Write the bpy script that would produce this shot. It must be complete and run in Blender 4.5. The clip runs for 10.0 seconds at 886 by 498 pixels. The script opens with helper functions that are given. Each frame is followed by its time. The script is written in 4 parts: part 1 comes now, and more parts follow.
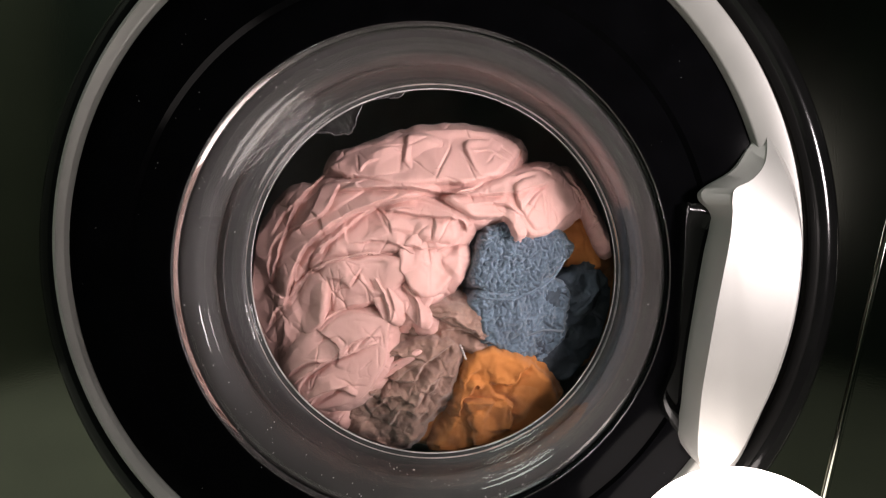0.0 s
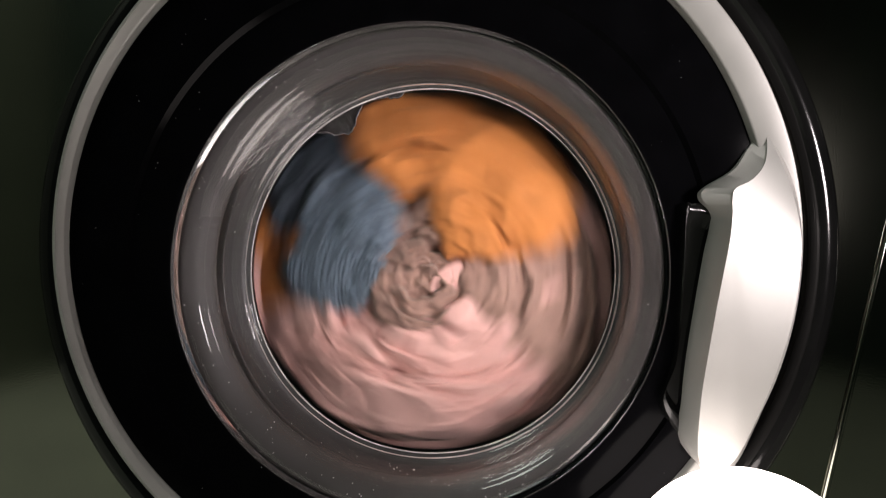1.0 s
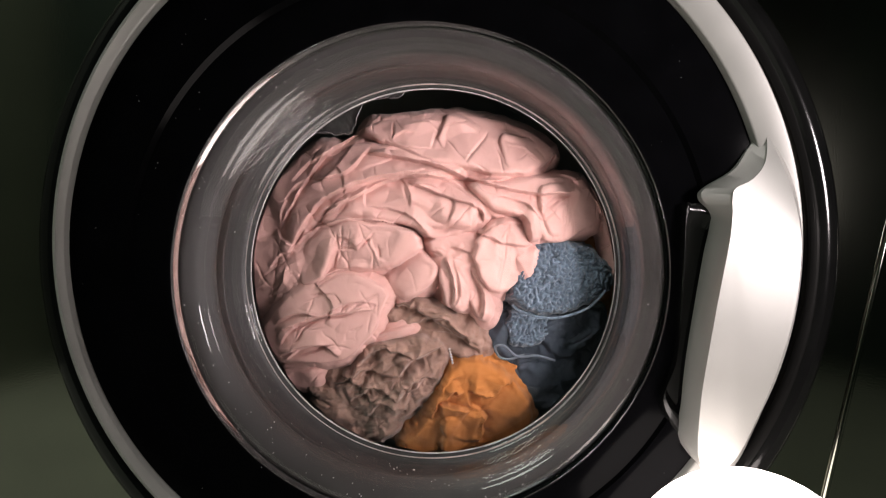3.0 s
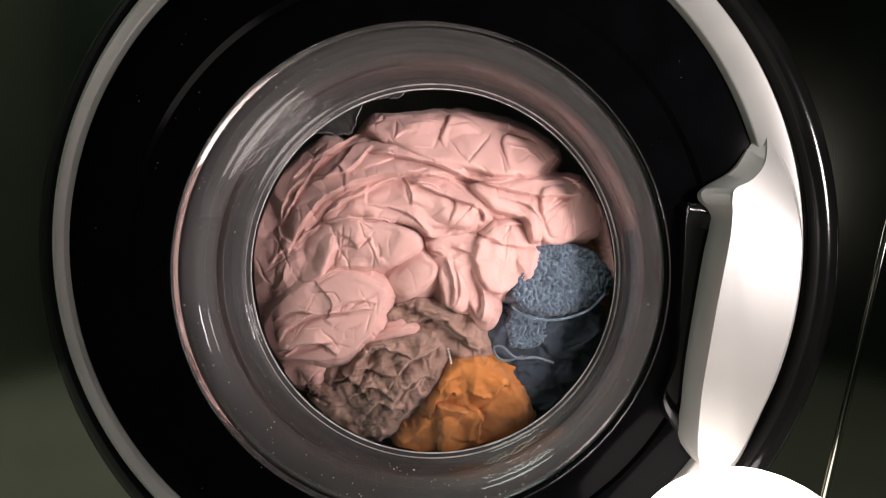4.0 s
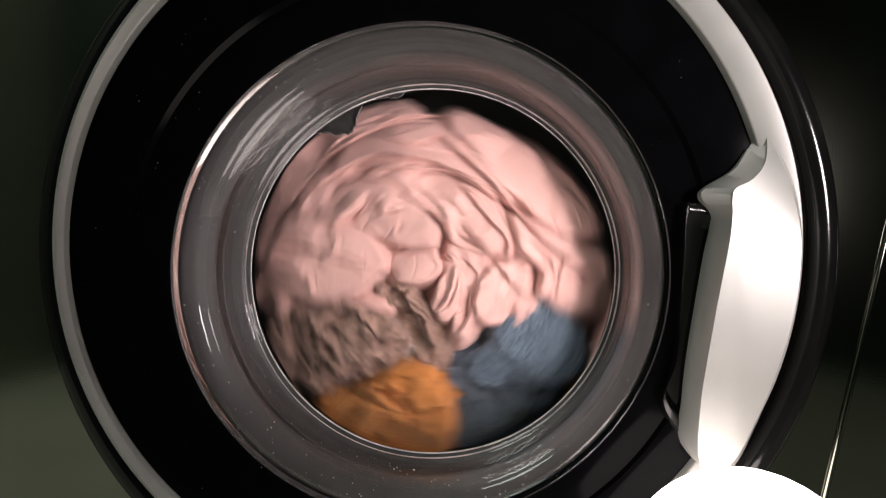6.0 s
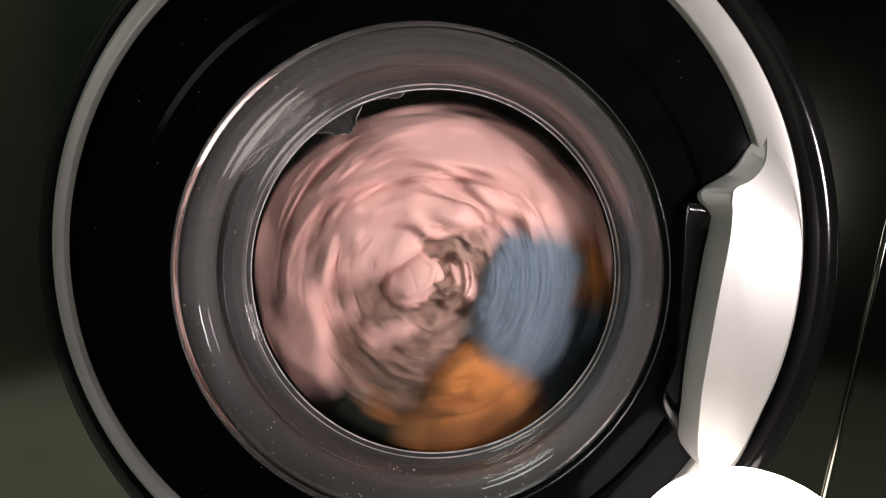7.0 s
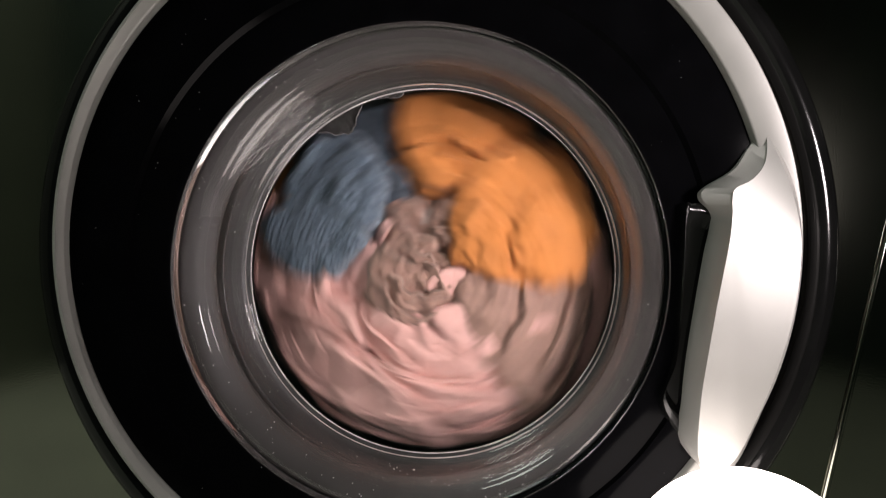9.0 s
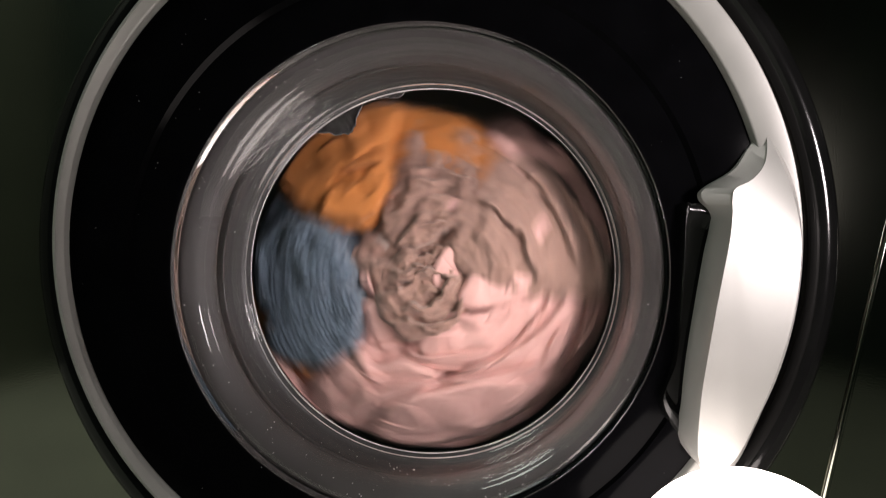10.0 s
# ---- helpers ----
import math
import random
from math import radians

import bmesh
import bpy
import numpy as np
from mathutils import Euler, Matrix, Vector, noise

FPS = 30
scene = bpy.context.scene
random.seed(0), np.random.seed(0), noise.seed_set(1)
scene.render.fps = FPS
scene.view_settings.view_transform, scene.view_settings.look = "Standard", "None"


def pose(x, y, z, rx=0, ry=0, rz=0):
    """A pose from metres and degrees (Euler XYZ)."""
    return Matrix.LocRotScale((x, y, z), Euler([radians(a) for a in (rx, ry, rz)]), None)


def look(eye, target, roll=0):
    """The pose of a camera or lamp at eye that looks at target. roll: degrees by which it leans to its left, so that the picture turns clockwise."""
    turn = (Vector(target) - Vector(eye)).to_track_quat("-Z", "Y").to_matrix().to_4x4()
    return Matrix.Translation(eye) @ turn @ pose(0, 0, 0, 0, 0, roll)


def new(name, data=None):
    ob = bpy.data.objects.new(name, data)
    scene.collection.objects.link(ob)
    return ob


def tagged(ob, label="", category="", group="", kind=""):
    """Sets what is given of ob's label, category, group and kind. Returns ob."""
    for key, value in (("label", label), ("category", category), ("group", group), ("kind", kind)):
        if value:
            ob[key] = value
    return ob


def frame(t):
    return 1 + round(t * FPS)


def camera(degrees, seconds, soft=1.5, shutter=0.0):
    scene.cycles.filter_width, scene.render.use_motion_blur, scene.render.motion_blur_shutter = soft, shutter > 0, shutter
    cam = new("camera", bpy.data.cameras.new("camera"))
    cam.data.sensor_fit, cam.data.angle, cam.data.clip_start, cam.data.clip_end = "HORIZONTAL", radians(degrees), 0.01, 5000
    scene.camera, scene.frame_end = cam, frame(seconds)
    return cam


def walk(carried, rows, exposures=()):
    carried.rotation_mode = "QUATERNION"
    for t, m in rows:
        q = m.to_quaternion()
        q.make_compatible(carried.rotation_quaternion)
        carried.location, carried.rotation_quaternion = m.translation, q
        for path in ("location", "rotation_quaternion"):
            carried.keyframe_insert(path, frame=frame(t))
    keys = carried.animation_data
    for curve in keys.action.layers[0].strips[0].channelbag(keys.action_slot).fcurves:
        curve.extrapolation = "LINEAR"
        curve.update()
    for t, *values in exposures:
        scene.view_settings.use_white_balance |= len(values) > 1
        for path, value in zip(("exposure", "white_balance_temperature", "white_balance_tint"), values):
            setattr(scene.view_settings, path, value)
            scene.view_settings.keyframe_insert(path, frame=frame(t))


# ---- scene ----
cam = camera(66.0, 10.0, soft=1.2, shutter=0.9)
walk(cam, [(0.0, look((0, -0.416, 0.5), (0, 0, 0.5))), (10.0, look((0, -0.416, 0.5), (0, 0, 0.5)))],
     exposures=[(0.0, 0.0), (10.0, 0.0)])

# ---------------------------------------------------------------- light
world = bpy.data.worlds.new("dim_room")
world.use_nodes = True
world.node_tree.nodes["Background"].inputs[0].default_value = (0.5, 0.6, 0.55, 1)
world.node_tree.nodes["Background"].inputs[1].default_value = 0.01
scene.world = world

# the torch that lights the scene, held beside and above the camera
torch = new("torch", bpy.data.lights.new("torch", "SPOT"))
torch.data.energy, torch.data.color = 8.3, (1.0, 0.885, 0.89)
torch.data.shadow_soft_size, torch.data.spot_size, torch.data.spot_blend = 0.042, radians(64), 1.0
torch.matrix_world = look((0.335, -0.36, 0.565), (0.072, 0.09, 0.575))


# ---------------------------------------------------------------- materials
def material(name, color, rough=0.5, metal=0.0, vary=0.15, scale=60.0, bump=0.0, bump_scale=400.0, coat=0.0, sheen=0.0):
    """A surface with colour that varies at two scales, and fine relief."""
    mat = bpy.data.materials.new(name)
    mat.use_nodes = True
    nt = mat.node_tree
    b = nt.nodes["Principled BSDF"]
    co = nt.nodes.new("ShaderNodeTexCoord")
    n1 = nt.nodes.new("ShaderNodeTexNoise")
    n1.inputs["Scale"].default_value, n1.inputs["Detail"].default_value = scale, 6
    nt.links.new(co.outputs["Object"], n1.inputs["Vector"])
    ramp = nt.nodes.new("ShaderNodeValToRGB")
    lo = [c * (1 - vary) for c in color]
    hi = [min(1, c * (1 + vary)) for c in color]
    ramp.color_ramp.elements[0].position, ramp.color_ramp.elements[1].position = 0.3, 0.7
    ramp.color_ramp.elements[0].color = (*lo, 1)
    ramp.color_ramp.elements[1].color = (*hi, 1)
    nt.links.new(n1.outputs["Fac"], ramp.inputs["Fac"])
    nt.links.new(ramp.outputs["Color"], b.inputs["Base Color"])
    b.inputs["Metallic"].default_value = metal
    b.inputs["Coat Weight"].default_value = coat
    b.inputs["Sheen Weight"].default_value = sheen
    rr = nt.nodes.new("ShaderNodeMapRange")
    rr.inputs["To Min"].default_value, rr.inputs["To Max"].default_value = max(0.02, rough * 0.85), min(1, rough * 1.15)
    nt.links.new(n1.outputs["Fac"], rr.inputs["Value"])
    nt.links.new(rr.outputs["Result"], b.inputs["Roughness"])
    if bump:
        n2 = nt.nodes.new("ShaderNodeTexNoise")
        n2.inputs["Scale"].default_value, n2.inputs["Detail"].default_value = bump_scale, 4
        nt.links.new(co.outputs["Object"], n2.inputs["Vector"])
        bp = nt.nodes.new("ShaderNodeBump")
        bp.inputs["Strength"].default_value, bp.inputs["Distance"].default_value = bump, 0.001
        nt.links.new(n2.outputs["Fac"], bp.inputs["Height"])
        nt.links.new(bp.outputs["Normal"], b.inputs["Normal"])
    return mat


def glow(name, color, strength):
    mat = bpy.data.materials.new(name)
    mat.use_nodes = True
    b = mat.node_tree.nodes["Principled BSDF"]
    b.inputs["Base Color"].default_value = (0.8, 0.8, 0.8, 1)
    b.inputs["Emission Color"].default_value = (*color, 1)
    b.inputs["Emission Strength"].default_value = strength
    return mat


def glass_material(name):
    mat = bpy.data.materials.new(name)
    mat.use_nodes = True
    nt = mat.node_tree
    b = nt.nodes["Principled BSDF"]
    b.inputs["Base Color"].default_value = (0.97, 0.98, 0.98, 1)
    b.inputs["Transmission Weight"].default_value = 1.0
    b.inputs["Roughness"].default_value = 0.0
    b.inputs["IOR"].default_value = 1.45
    return mat


def less_shine(mat, level):
    mat.node_tree.nodes["Principled BSDF"].inputs["Specular IOR Level"].default_value = level
    return mat


STEEL = material("dark_steel_panel", (0.200, 0.205, 0.168), 0.10, 1.0, 0.12, 9, 0.02, 900)
SILVER = material("silver_paint", (0.385, 0.38, 0.36), 0.42, 0.25, 0.05, 30, 0.04, 1500)
PIANO = less_shine(material("black_gloss_plastic", (0.002, 0.002, 0.0024), 0.12, 0.0, 0.2, 40), 0.025)
RIM = less_shine(material("black_rim_plastic", (0.005, 0.005, 0.005), 0.12, 0.0, 0.2, 40), 0.4)
BLACK = material("black_plastic", (0.012, 0.012, 0.013), 0.3, 0.0, 0.2, 60, 0.05, 900)
RUBBER = material("grey_rubber", (0.010, 0.009, 0.009), 0.45, 0.0, 0.12, 50, 0.1, 700)
FLAP = material("wet_grey_rubber", (0.032, 0.029, 0.029), 0.25, 0.0, 0.2, 70, 0.2, 300)
EDGE = material("paler_rubber_edge", (0.11, 0.10, 0.10), 0.25, 0.0, 0.2, 90)
LIP = material("lip_glint_and_pale_bead", (0.46, 0.42, 0.41), 0.15, 0.0, 0.3, 90)
GREY = material("band_grey", (0.024, 0.0195, 0.019), 0.5, 0.0, 0.1, 50)
LIME = material("limescale", (0.55, 0.53, 0.52), 0.6, 0.0, 0.1, 300)
DRUM = material("drum_steel", (0.35, 0.34, 0.33), 0.3, 1.0, 0.1, 40)
GLASS = glass_material("door_glass")
GLOBE = glow("lamp_globe", (1.0, 0.88, 0.84), 7.0)
FILL_GLOW = glow("fill_panel_glow", (0.95, 1.0, 0.92), 9.0)
PAINT = material("wall_paint", (0.03, 0.05, 0.042), 0.7, 0, 0.06, 8)
TILE = material("floor_tile", (0.80, 0.80, 0.70), 0.5, 0, 0.1, 6)
PALE_PAINT = material("pale_wall_paint", (0.24, 0.26, 0.21), 0.7, 0, 0.06, 8)
PINK = material("pink_cotton", (0.56, 0.33, 0.297), 0.85, 0, 0.05, 40, 0.15, 2500, sheen=0.1)
BROWN = material("taupe_terry", (0.255, 0.152, 0.119), 0.95, 0, 0.14, 220, 0.6, 1400, sheen=0.2)
ORANGE = material("ochre_jersey", (0.39, 0.134, 0.026), 0.85, 0, 0.06, 60, 0.2, 2200, sheen=0.1)
BLUE = material("blue_terry", (0.088, 0.122, 0.163), 0.95, 0, 0.3, 260, 0.8, 900, sheen=0.25)
CORD = material("cord_cotton", (0.12, 0.14, 0.17), 0.9, 0, 0.1, 200)
NAVY = material("navy_cotton", (0.036, 0.047, 0.064), 0.9, 0, 0.2, 80, 0.3, 1500)


# ---------------------------------------------------------------- mesh helpers
def part(name, bm, mat, parent=None, label="", smooth=True, sharp=35):
    me = bpy.data.meshes.new(name)
    bmesh.ops.recalc_face_normals(bm, faces=bm.faces[:])
    bm.to_mesh(me)
    bm.free()
    me.materials.append(mat)
    if smooth:
        me.shade_smooth()
        me.set_sharp_from_angle(angle=radians(sharp))
    ob = new(name, me)
    ob.parent = parent
    if label:
        ob["label"] = label
    return ob


def thing(name, label, category, kind="", group="", at=(0, 0, 0)):
    ob = new(name)
    ob.location = at
    ob.empty_display_size = 0.05
    return tagged(ob, label, category, group, kind)


def lathe(rings, n=160, close=True):
    """Circles about an axis along y: rings of (centre x, centre z, radius, y), joined in order."""
    bm = bmesh.new()
    loops = []
    for cx, cz, r, y in rings:
        loops.append([bm.verts.new((cx + r * math.sin(2 * math.pi * i / n), y, cz + r * math.cos(2 * math.pi * i / n))) for i in range(n)])
    pairs = list(zip(loops, loops[1:])) + ([(loops[-1], loops[0])] if close else [])
    for a, b in pairs:
        for i in range(n):
            j = (i + 1) % n
            bm.faces.new((a[i], a[j], b[j], b[i]))
    if min(r[2] for r in rings) < 1e-5:
        bmesh.ops.remove_doubles(bm, verts=bm.verts[:], dist=1e-6)
    return bm


def box(size, centre, bevel=0.0):
    bm = bmesh.new()
    bmesh.ops.create_cube(bm, size=1.0)
    bmesh.ops.scale(bm, vec=size, verts=bm.verts[:])
    bmesh.ops.translate(bm, vec=centre, verts=bm.verts[:])
    if bevel:
        bmesh.ops.bevel(bm, geom=bm.edges[:], offset=bevel, segments=3, affect="EDGES", profile=0.5)
    return bm


def bez(points, n):
    """A closed smooth outline through a few points (Catmull-Rom)."""
    out = []
    m = len(points)
    for i in range(m):
        p0, p1, p2, p3 = (np.array(points[(i + k) % m], float) for k in (-1, 0, 1, 2))
        for k in range(n):
            t = k / n
            out.append(0.5 * (2 * p1 + (p2 - p0) * t + (2 * p0 - 5 * p1 + 4 * p2 - p3) * t * t + (3 * p1 - p0 - 3 * p2 + p3) * t ** 3))
    return out


# ---------------------------------------------------------------- the room
def room():
    for name, size, centre, mat, label in (
        ("floor", (3.2, 3.0, 0.1), (0, -0.9, -0.05), TILE, "plain grey tiled utility room floor"),
        ("ceiling", (3.2, 3.0, 0.1), (0, -0.9, 2.45), PAINT, "plain painted ceiling"),
        ("wall_back", (3.2, 0.1, 2.4), (0, 0.65, 1.2), PAINT, "plain wall behind the washing machine"),
        ("wall_front", (3.2, 0.1, 2.4), (0, -2.45, 1.2), PAINT, "plain painted wall"),
        ("wall_left", (0.1, 3.0, 2.4), (-1.65, -0.9, 1.2), PALE_PAINT, "plain pale painted wall"),
        ("wall_right", (0.1, 3.0, 2.4), (1.65, -0.9, 1.2), PAINT, "plain painted wall"),
    ):
        tagged(part(name, box(size, centre), mat, smooth=False), label, name.split("_")[0], kind="structure")
    # added fill panel, out of view, for the ring, handle and panel reflections
    lamp = thing("unseen_fill_panel", "added round flat fill panel glowing cool white, out of view", "lamp", at=(-1.05, -1.25, 2.4))
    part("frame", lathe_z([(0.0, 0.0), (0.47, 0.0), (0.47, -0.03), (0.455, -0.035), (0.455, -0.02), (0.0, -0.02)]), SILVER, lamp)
    part("diffuser", lathe_z([(0.0, -0.022), (0.45, -0.022), (0.45, -0.04), (0.30, -0.05), (0.0, -0.053)]), FILL_GLOW, lamp)


def lathe_z(profile, n=48):
    bm = bmesh.new()
    loops = []
    for r, z in profile:
        loops.append([bm.verts.new((r * math.cos(2 * math.pi * i / n), r * math.sin(2 * math.pi * i / n), z)) for i in range(n)] if r > 1e-6 else [bm.verts.new((0, 0, z))])
    for a, b in zip(loops, loops[1:]):
        for i in range(n):
            j = (i + 1) % n
            if len(a) == 1:
                bm.faces.new((a[0], b[i], b[j]))
            elif len(b) == 1:
                bm.faces.new((a[i], a[j], b[0]))
            else:
                bm.faces.new((a[i], a[j], b[j], b[i]))
    return bm


# ---------------------------------------------------------------- the machine
RING = (-0.0090, 0.5053)      # centre of the silver ring
HOLE = (-0.0138, 0.4866)      # centre of the glass at the front
PANE = (-0.0064, 0.4854)      # centre of the glass at its inner end
FLAP_AT = [292.4, 300.2, 305.9, 314.6, 318.6, 320.4, 325.0, 329.5, 333.2, 336.7, 339.7, 345.8, 348.9, 350.9]
FLAP_R = [0.1280, 0.1272, 0.1249, 0.1287, 0.1281, 0.1208, 0.1117, 0.1080, 0.1146, 0.1222, 0.1238, 0.1205, 0.1183, 0.1238]
AXIS = (-0.0068, 0.0765, 0.4805)


def smooth_rings(rings, n=4):
    """More rings between those given, along a smooth curve."""
    out = []
    for i in range(len(rings) - 1):
        p0, p1, p2, p3 = (np.array(rings[min(max(i + k, 0), len(rings) - 1)], float) for k in (-1, 0, 1, 2))
        for k in range(n):
            t = k / n
            out.append(tuple(0.5 * (2 * p1 + (p2 - p0) * t + (2 * p0 - 5 * p1 + 4 * p2 - p3) * t * t + (3 * p1 - p0 - 3 * p2 + p3) * t ** 3)))
    return out + [tuple(rings[-1])]


def machine():
    m = thing("washing_machine", "dark graphite front-loading washing machine with round glass door", "washing machine", at=(0, 0, 0))
    # front sheet with a round opening
    bm = bmesh.new()
    n = 160
    inner, inner_back, outer = [], [], []
    for i in range(n):
        a = 2 * math.pi * i / n
        dx, dz = math.sin(a), math.cos(a)
        inner.append(bm.verts.new((RING[0] + 0.222 * dx, 0.0, RING[1] + 0.222 * dz)))
        inner_back.append(bm.verts.new((RING[0] + 0.215 * dx, 0.02, RING[1] + 0.215 * dz)))
        k = min((0.300 - 0.0 * dx) / max(abs(dx), 1e-6), 0.40 / max(abs(dz), 1e-6))
        outer.append(bm.verts.new((k * dx, 0.0, 0.45 + k * dz)))
    for i in range(n):
        j = (i + 1) % n
        bm.faces.new((inner[i], inner[j], outer[j], outer[i]))
        bm.faces.new((inner[i], inner_back[i], inner_back[j], inner[j]))
    part("front_panel", bm, STEEL, m, "dark brushed metal front", sharp=30)
    for name, size, centre in (("side_panel", (0.006, 0.56, 0.84), (-0.302, 0.285, 0.44)), ("side_panel", (0.006, 0.56, 0.84), (0.302, 0.285, 0.44)),
                               ("back_panel", (0.60, 0.006, 0.84), (0, 0.566, 0.44)), ("worktop", (0.61, 0.58, 0.03), (0, 0.28, 0.868)),
                               ("plinth", (0.60, 0.55, 0.05), (0, 0.285, 0.024))):
        part(name, box(size, centre, 0.002), STEEL, m)
    # pressed bead near the edge of the front sheet
    bm = bmesh.new()
    rows = []
    for i in range(41):
        z = 0.15 + 0.46 * i / 40
        x = 0.270 + (z - 0.507) * 0.2385
        rows.append([bm.verts.new((x + 0.0022 * math.cos(a), 0.0005 - 0.0028 * math.sin(a), z)) for a in np.linspace(0, math.pi, 9)])
    for a, b in zip(rows, rows[1:]):
        for k in range(8):
            bm.faces.new((a[k], a[k + 1], b[k + 1], b[k]))
    part("panel_bead", bm, STEEL, m, "raised pressed line along the panel")
    # rubber bellows behind the glass
    bellows = []
    for r, y in smooth_rings([(0.1500, 0.0280), (0.1372, 0.0272), (0.1354, 0.0288), (0.1338, 0.0320), (0.1312, 0.0360), (0.1276, 0.0398),
                              (0.1240, 0.0415), (0.1232, 0.0425), (0.1240, 0.0445), (0.1300, 0.0475), (0.165, 0.052), (0.19, 0.04), (0.19, 0.0280)]):
        t = min(1, max(0, y / 0.035))
        bellows.append((HOLE[0] + (PANE[0] - HOLE[0]) * t, HOLE[1] + (PANE[1] - HOLE[1]) * t, r, y))
    seal = part("door_seal", lathe(bellows), RUBBER, m, "ribbed dark rubber door seal")
    # the bright glint along the seal's lip is put in as a pale bead
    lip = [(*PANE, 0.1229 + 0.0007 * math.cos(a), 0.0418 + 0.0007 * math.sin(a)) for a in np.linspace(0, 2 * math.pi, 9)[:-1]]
    part("seal_lip_glint", lathe(lip, 200), LIP, seal, "thin wet edge of the seal, its glint put into the pale colour")
    # a loose wavy flap of the seal, inside the glass
    bm = bmesh.new()
    rows = []
    for i in range(181):
        a = 286 + 70 * i / 180
        r = float(np.interp(a, FLAP_AT, FLAP_R))
        r += 0.0006 * math.sin(a * 1.7) + 0.0004 * math.sin(a * 3.1)
        s, c = math.sin(radians(a)), math.cos(radians(a))
        rows.append([bm.verts.new((PANE[0] + q * s, y, PANE[1] + q * c)) for q, y in
                     ((0.1300, 0.0455), (r + 0.003, 0.0460), (r + 0.0008, 0.0447), (r, 0.0455), (r - 0.0002, 0.0467), (r + 0.0008, 0.0477), (r + 0.003, 0.0480), (0.1300, 0.0485))])
    for p, q in zip(rows, rows[1:]):
        for k in range(8):
            bm.faces.new((p[k], p[(k + 1) % 8], q[(k + 1) % 8], q[k]))
    flap = part("seal_flap", bm, FLAP, seal, "loose wavy edge of the rubber seal", sharp=80)
    # a cord in a paler grey than the flap follows its edge
    edge = []
    for a in np.linspace(290, 353, 64):
        r = float(np.interp(a, FLAP_AT, FLAP_R)) + 0.0006 * math.sin(a * 1.7) + 0.0004 * math.sin(a * 3.1)
        edge.append((1000 * (PANE[0] + r * math.sin(radians(a))), 1000 * (PANE[1] + r * math.cos(radians(a))), -44.8))
    cord("flap_edge", edge, 0.35, EDGE, flap, "thin paler edge of the loose flap")
    # tub round the drum
    part("tub", lathe([(AXIS[0], AXIS[2], 0.262, 0.0765), (AXIS[0], AXIS[2], 0.262, 0.50), (AXIS[0], AXIS[2], 0.001, 0.50),
                       (AXIS[0], AXIS[2], 0.001, 0.505), (AXIS[0], AXIS[2], 0.268, 0.505), (AXIS[0], AXIS[2], 0.268, 0.0645), (AXIS[0], AXIS[2], 0.166, 0.0645), (AXIS[0], AXIS[2], 0.166, 0.0675)]), BLACK, m)
    return m


def drum():
    d = thing("drum", "perforated stainless steel washing drum", "drum", at=AXIS)
    prof = [(0.168, 0.006), (0.17, 0.0), (0.235, 0.01), (0.25, 0.03), (0.25, 0.39), (0.03, 0.40), (0.03, 0.403), (0.253, 0.394), (0.253, 0.028), (0.238, 0.006), (0.17, -0.001)]
    part("shell", lathe([(0, 0, r, y) for r, y in prof], 96), DRUM, d)
    for k in range(3):
        a = 2 * math.pi * k / 3 + 0.5
        bm = box((0.05, 0.30, 0.05), (0, 0.2, 0.228), 0.015)
        bmesh.ops.rotate(bm, verts=bm.verts[:], cent=(0, 0, 0), matrix=Matrix.Rotation(a, 3, "Y"))
        part("lifter", bm, BLACK, d, "black plastic drum paddle")
    return d


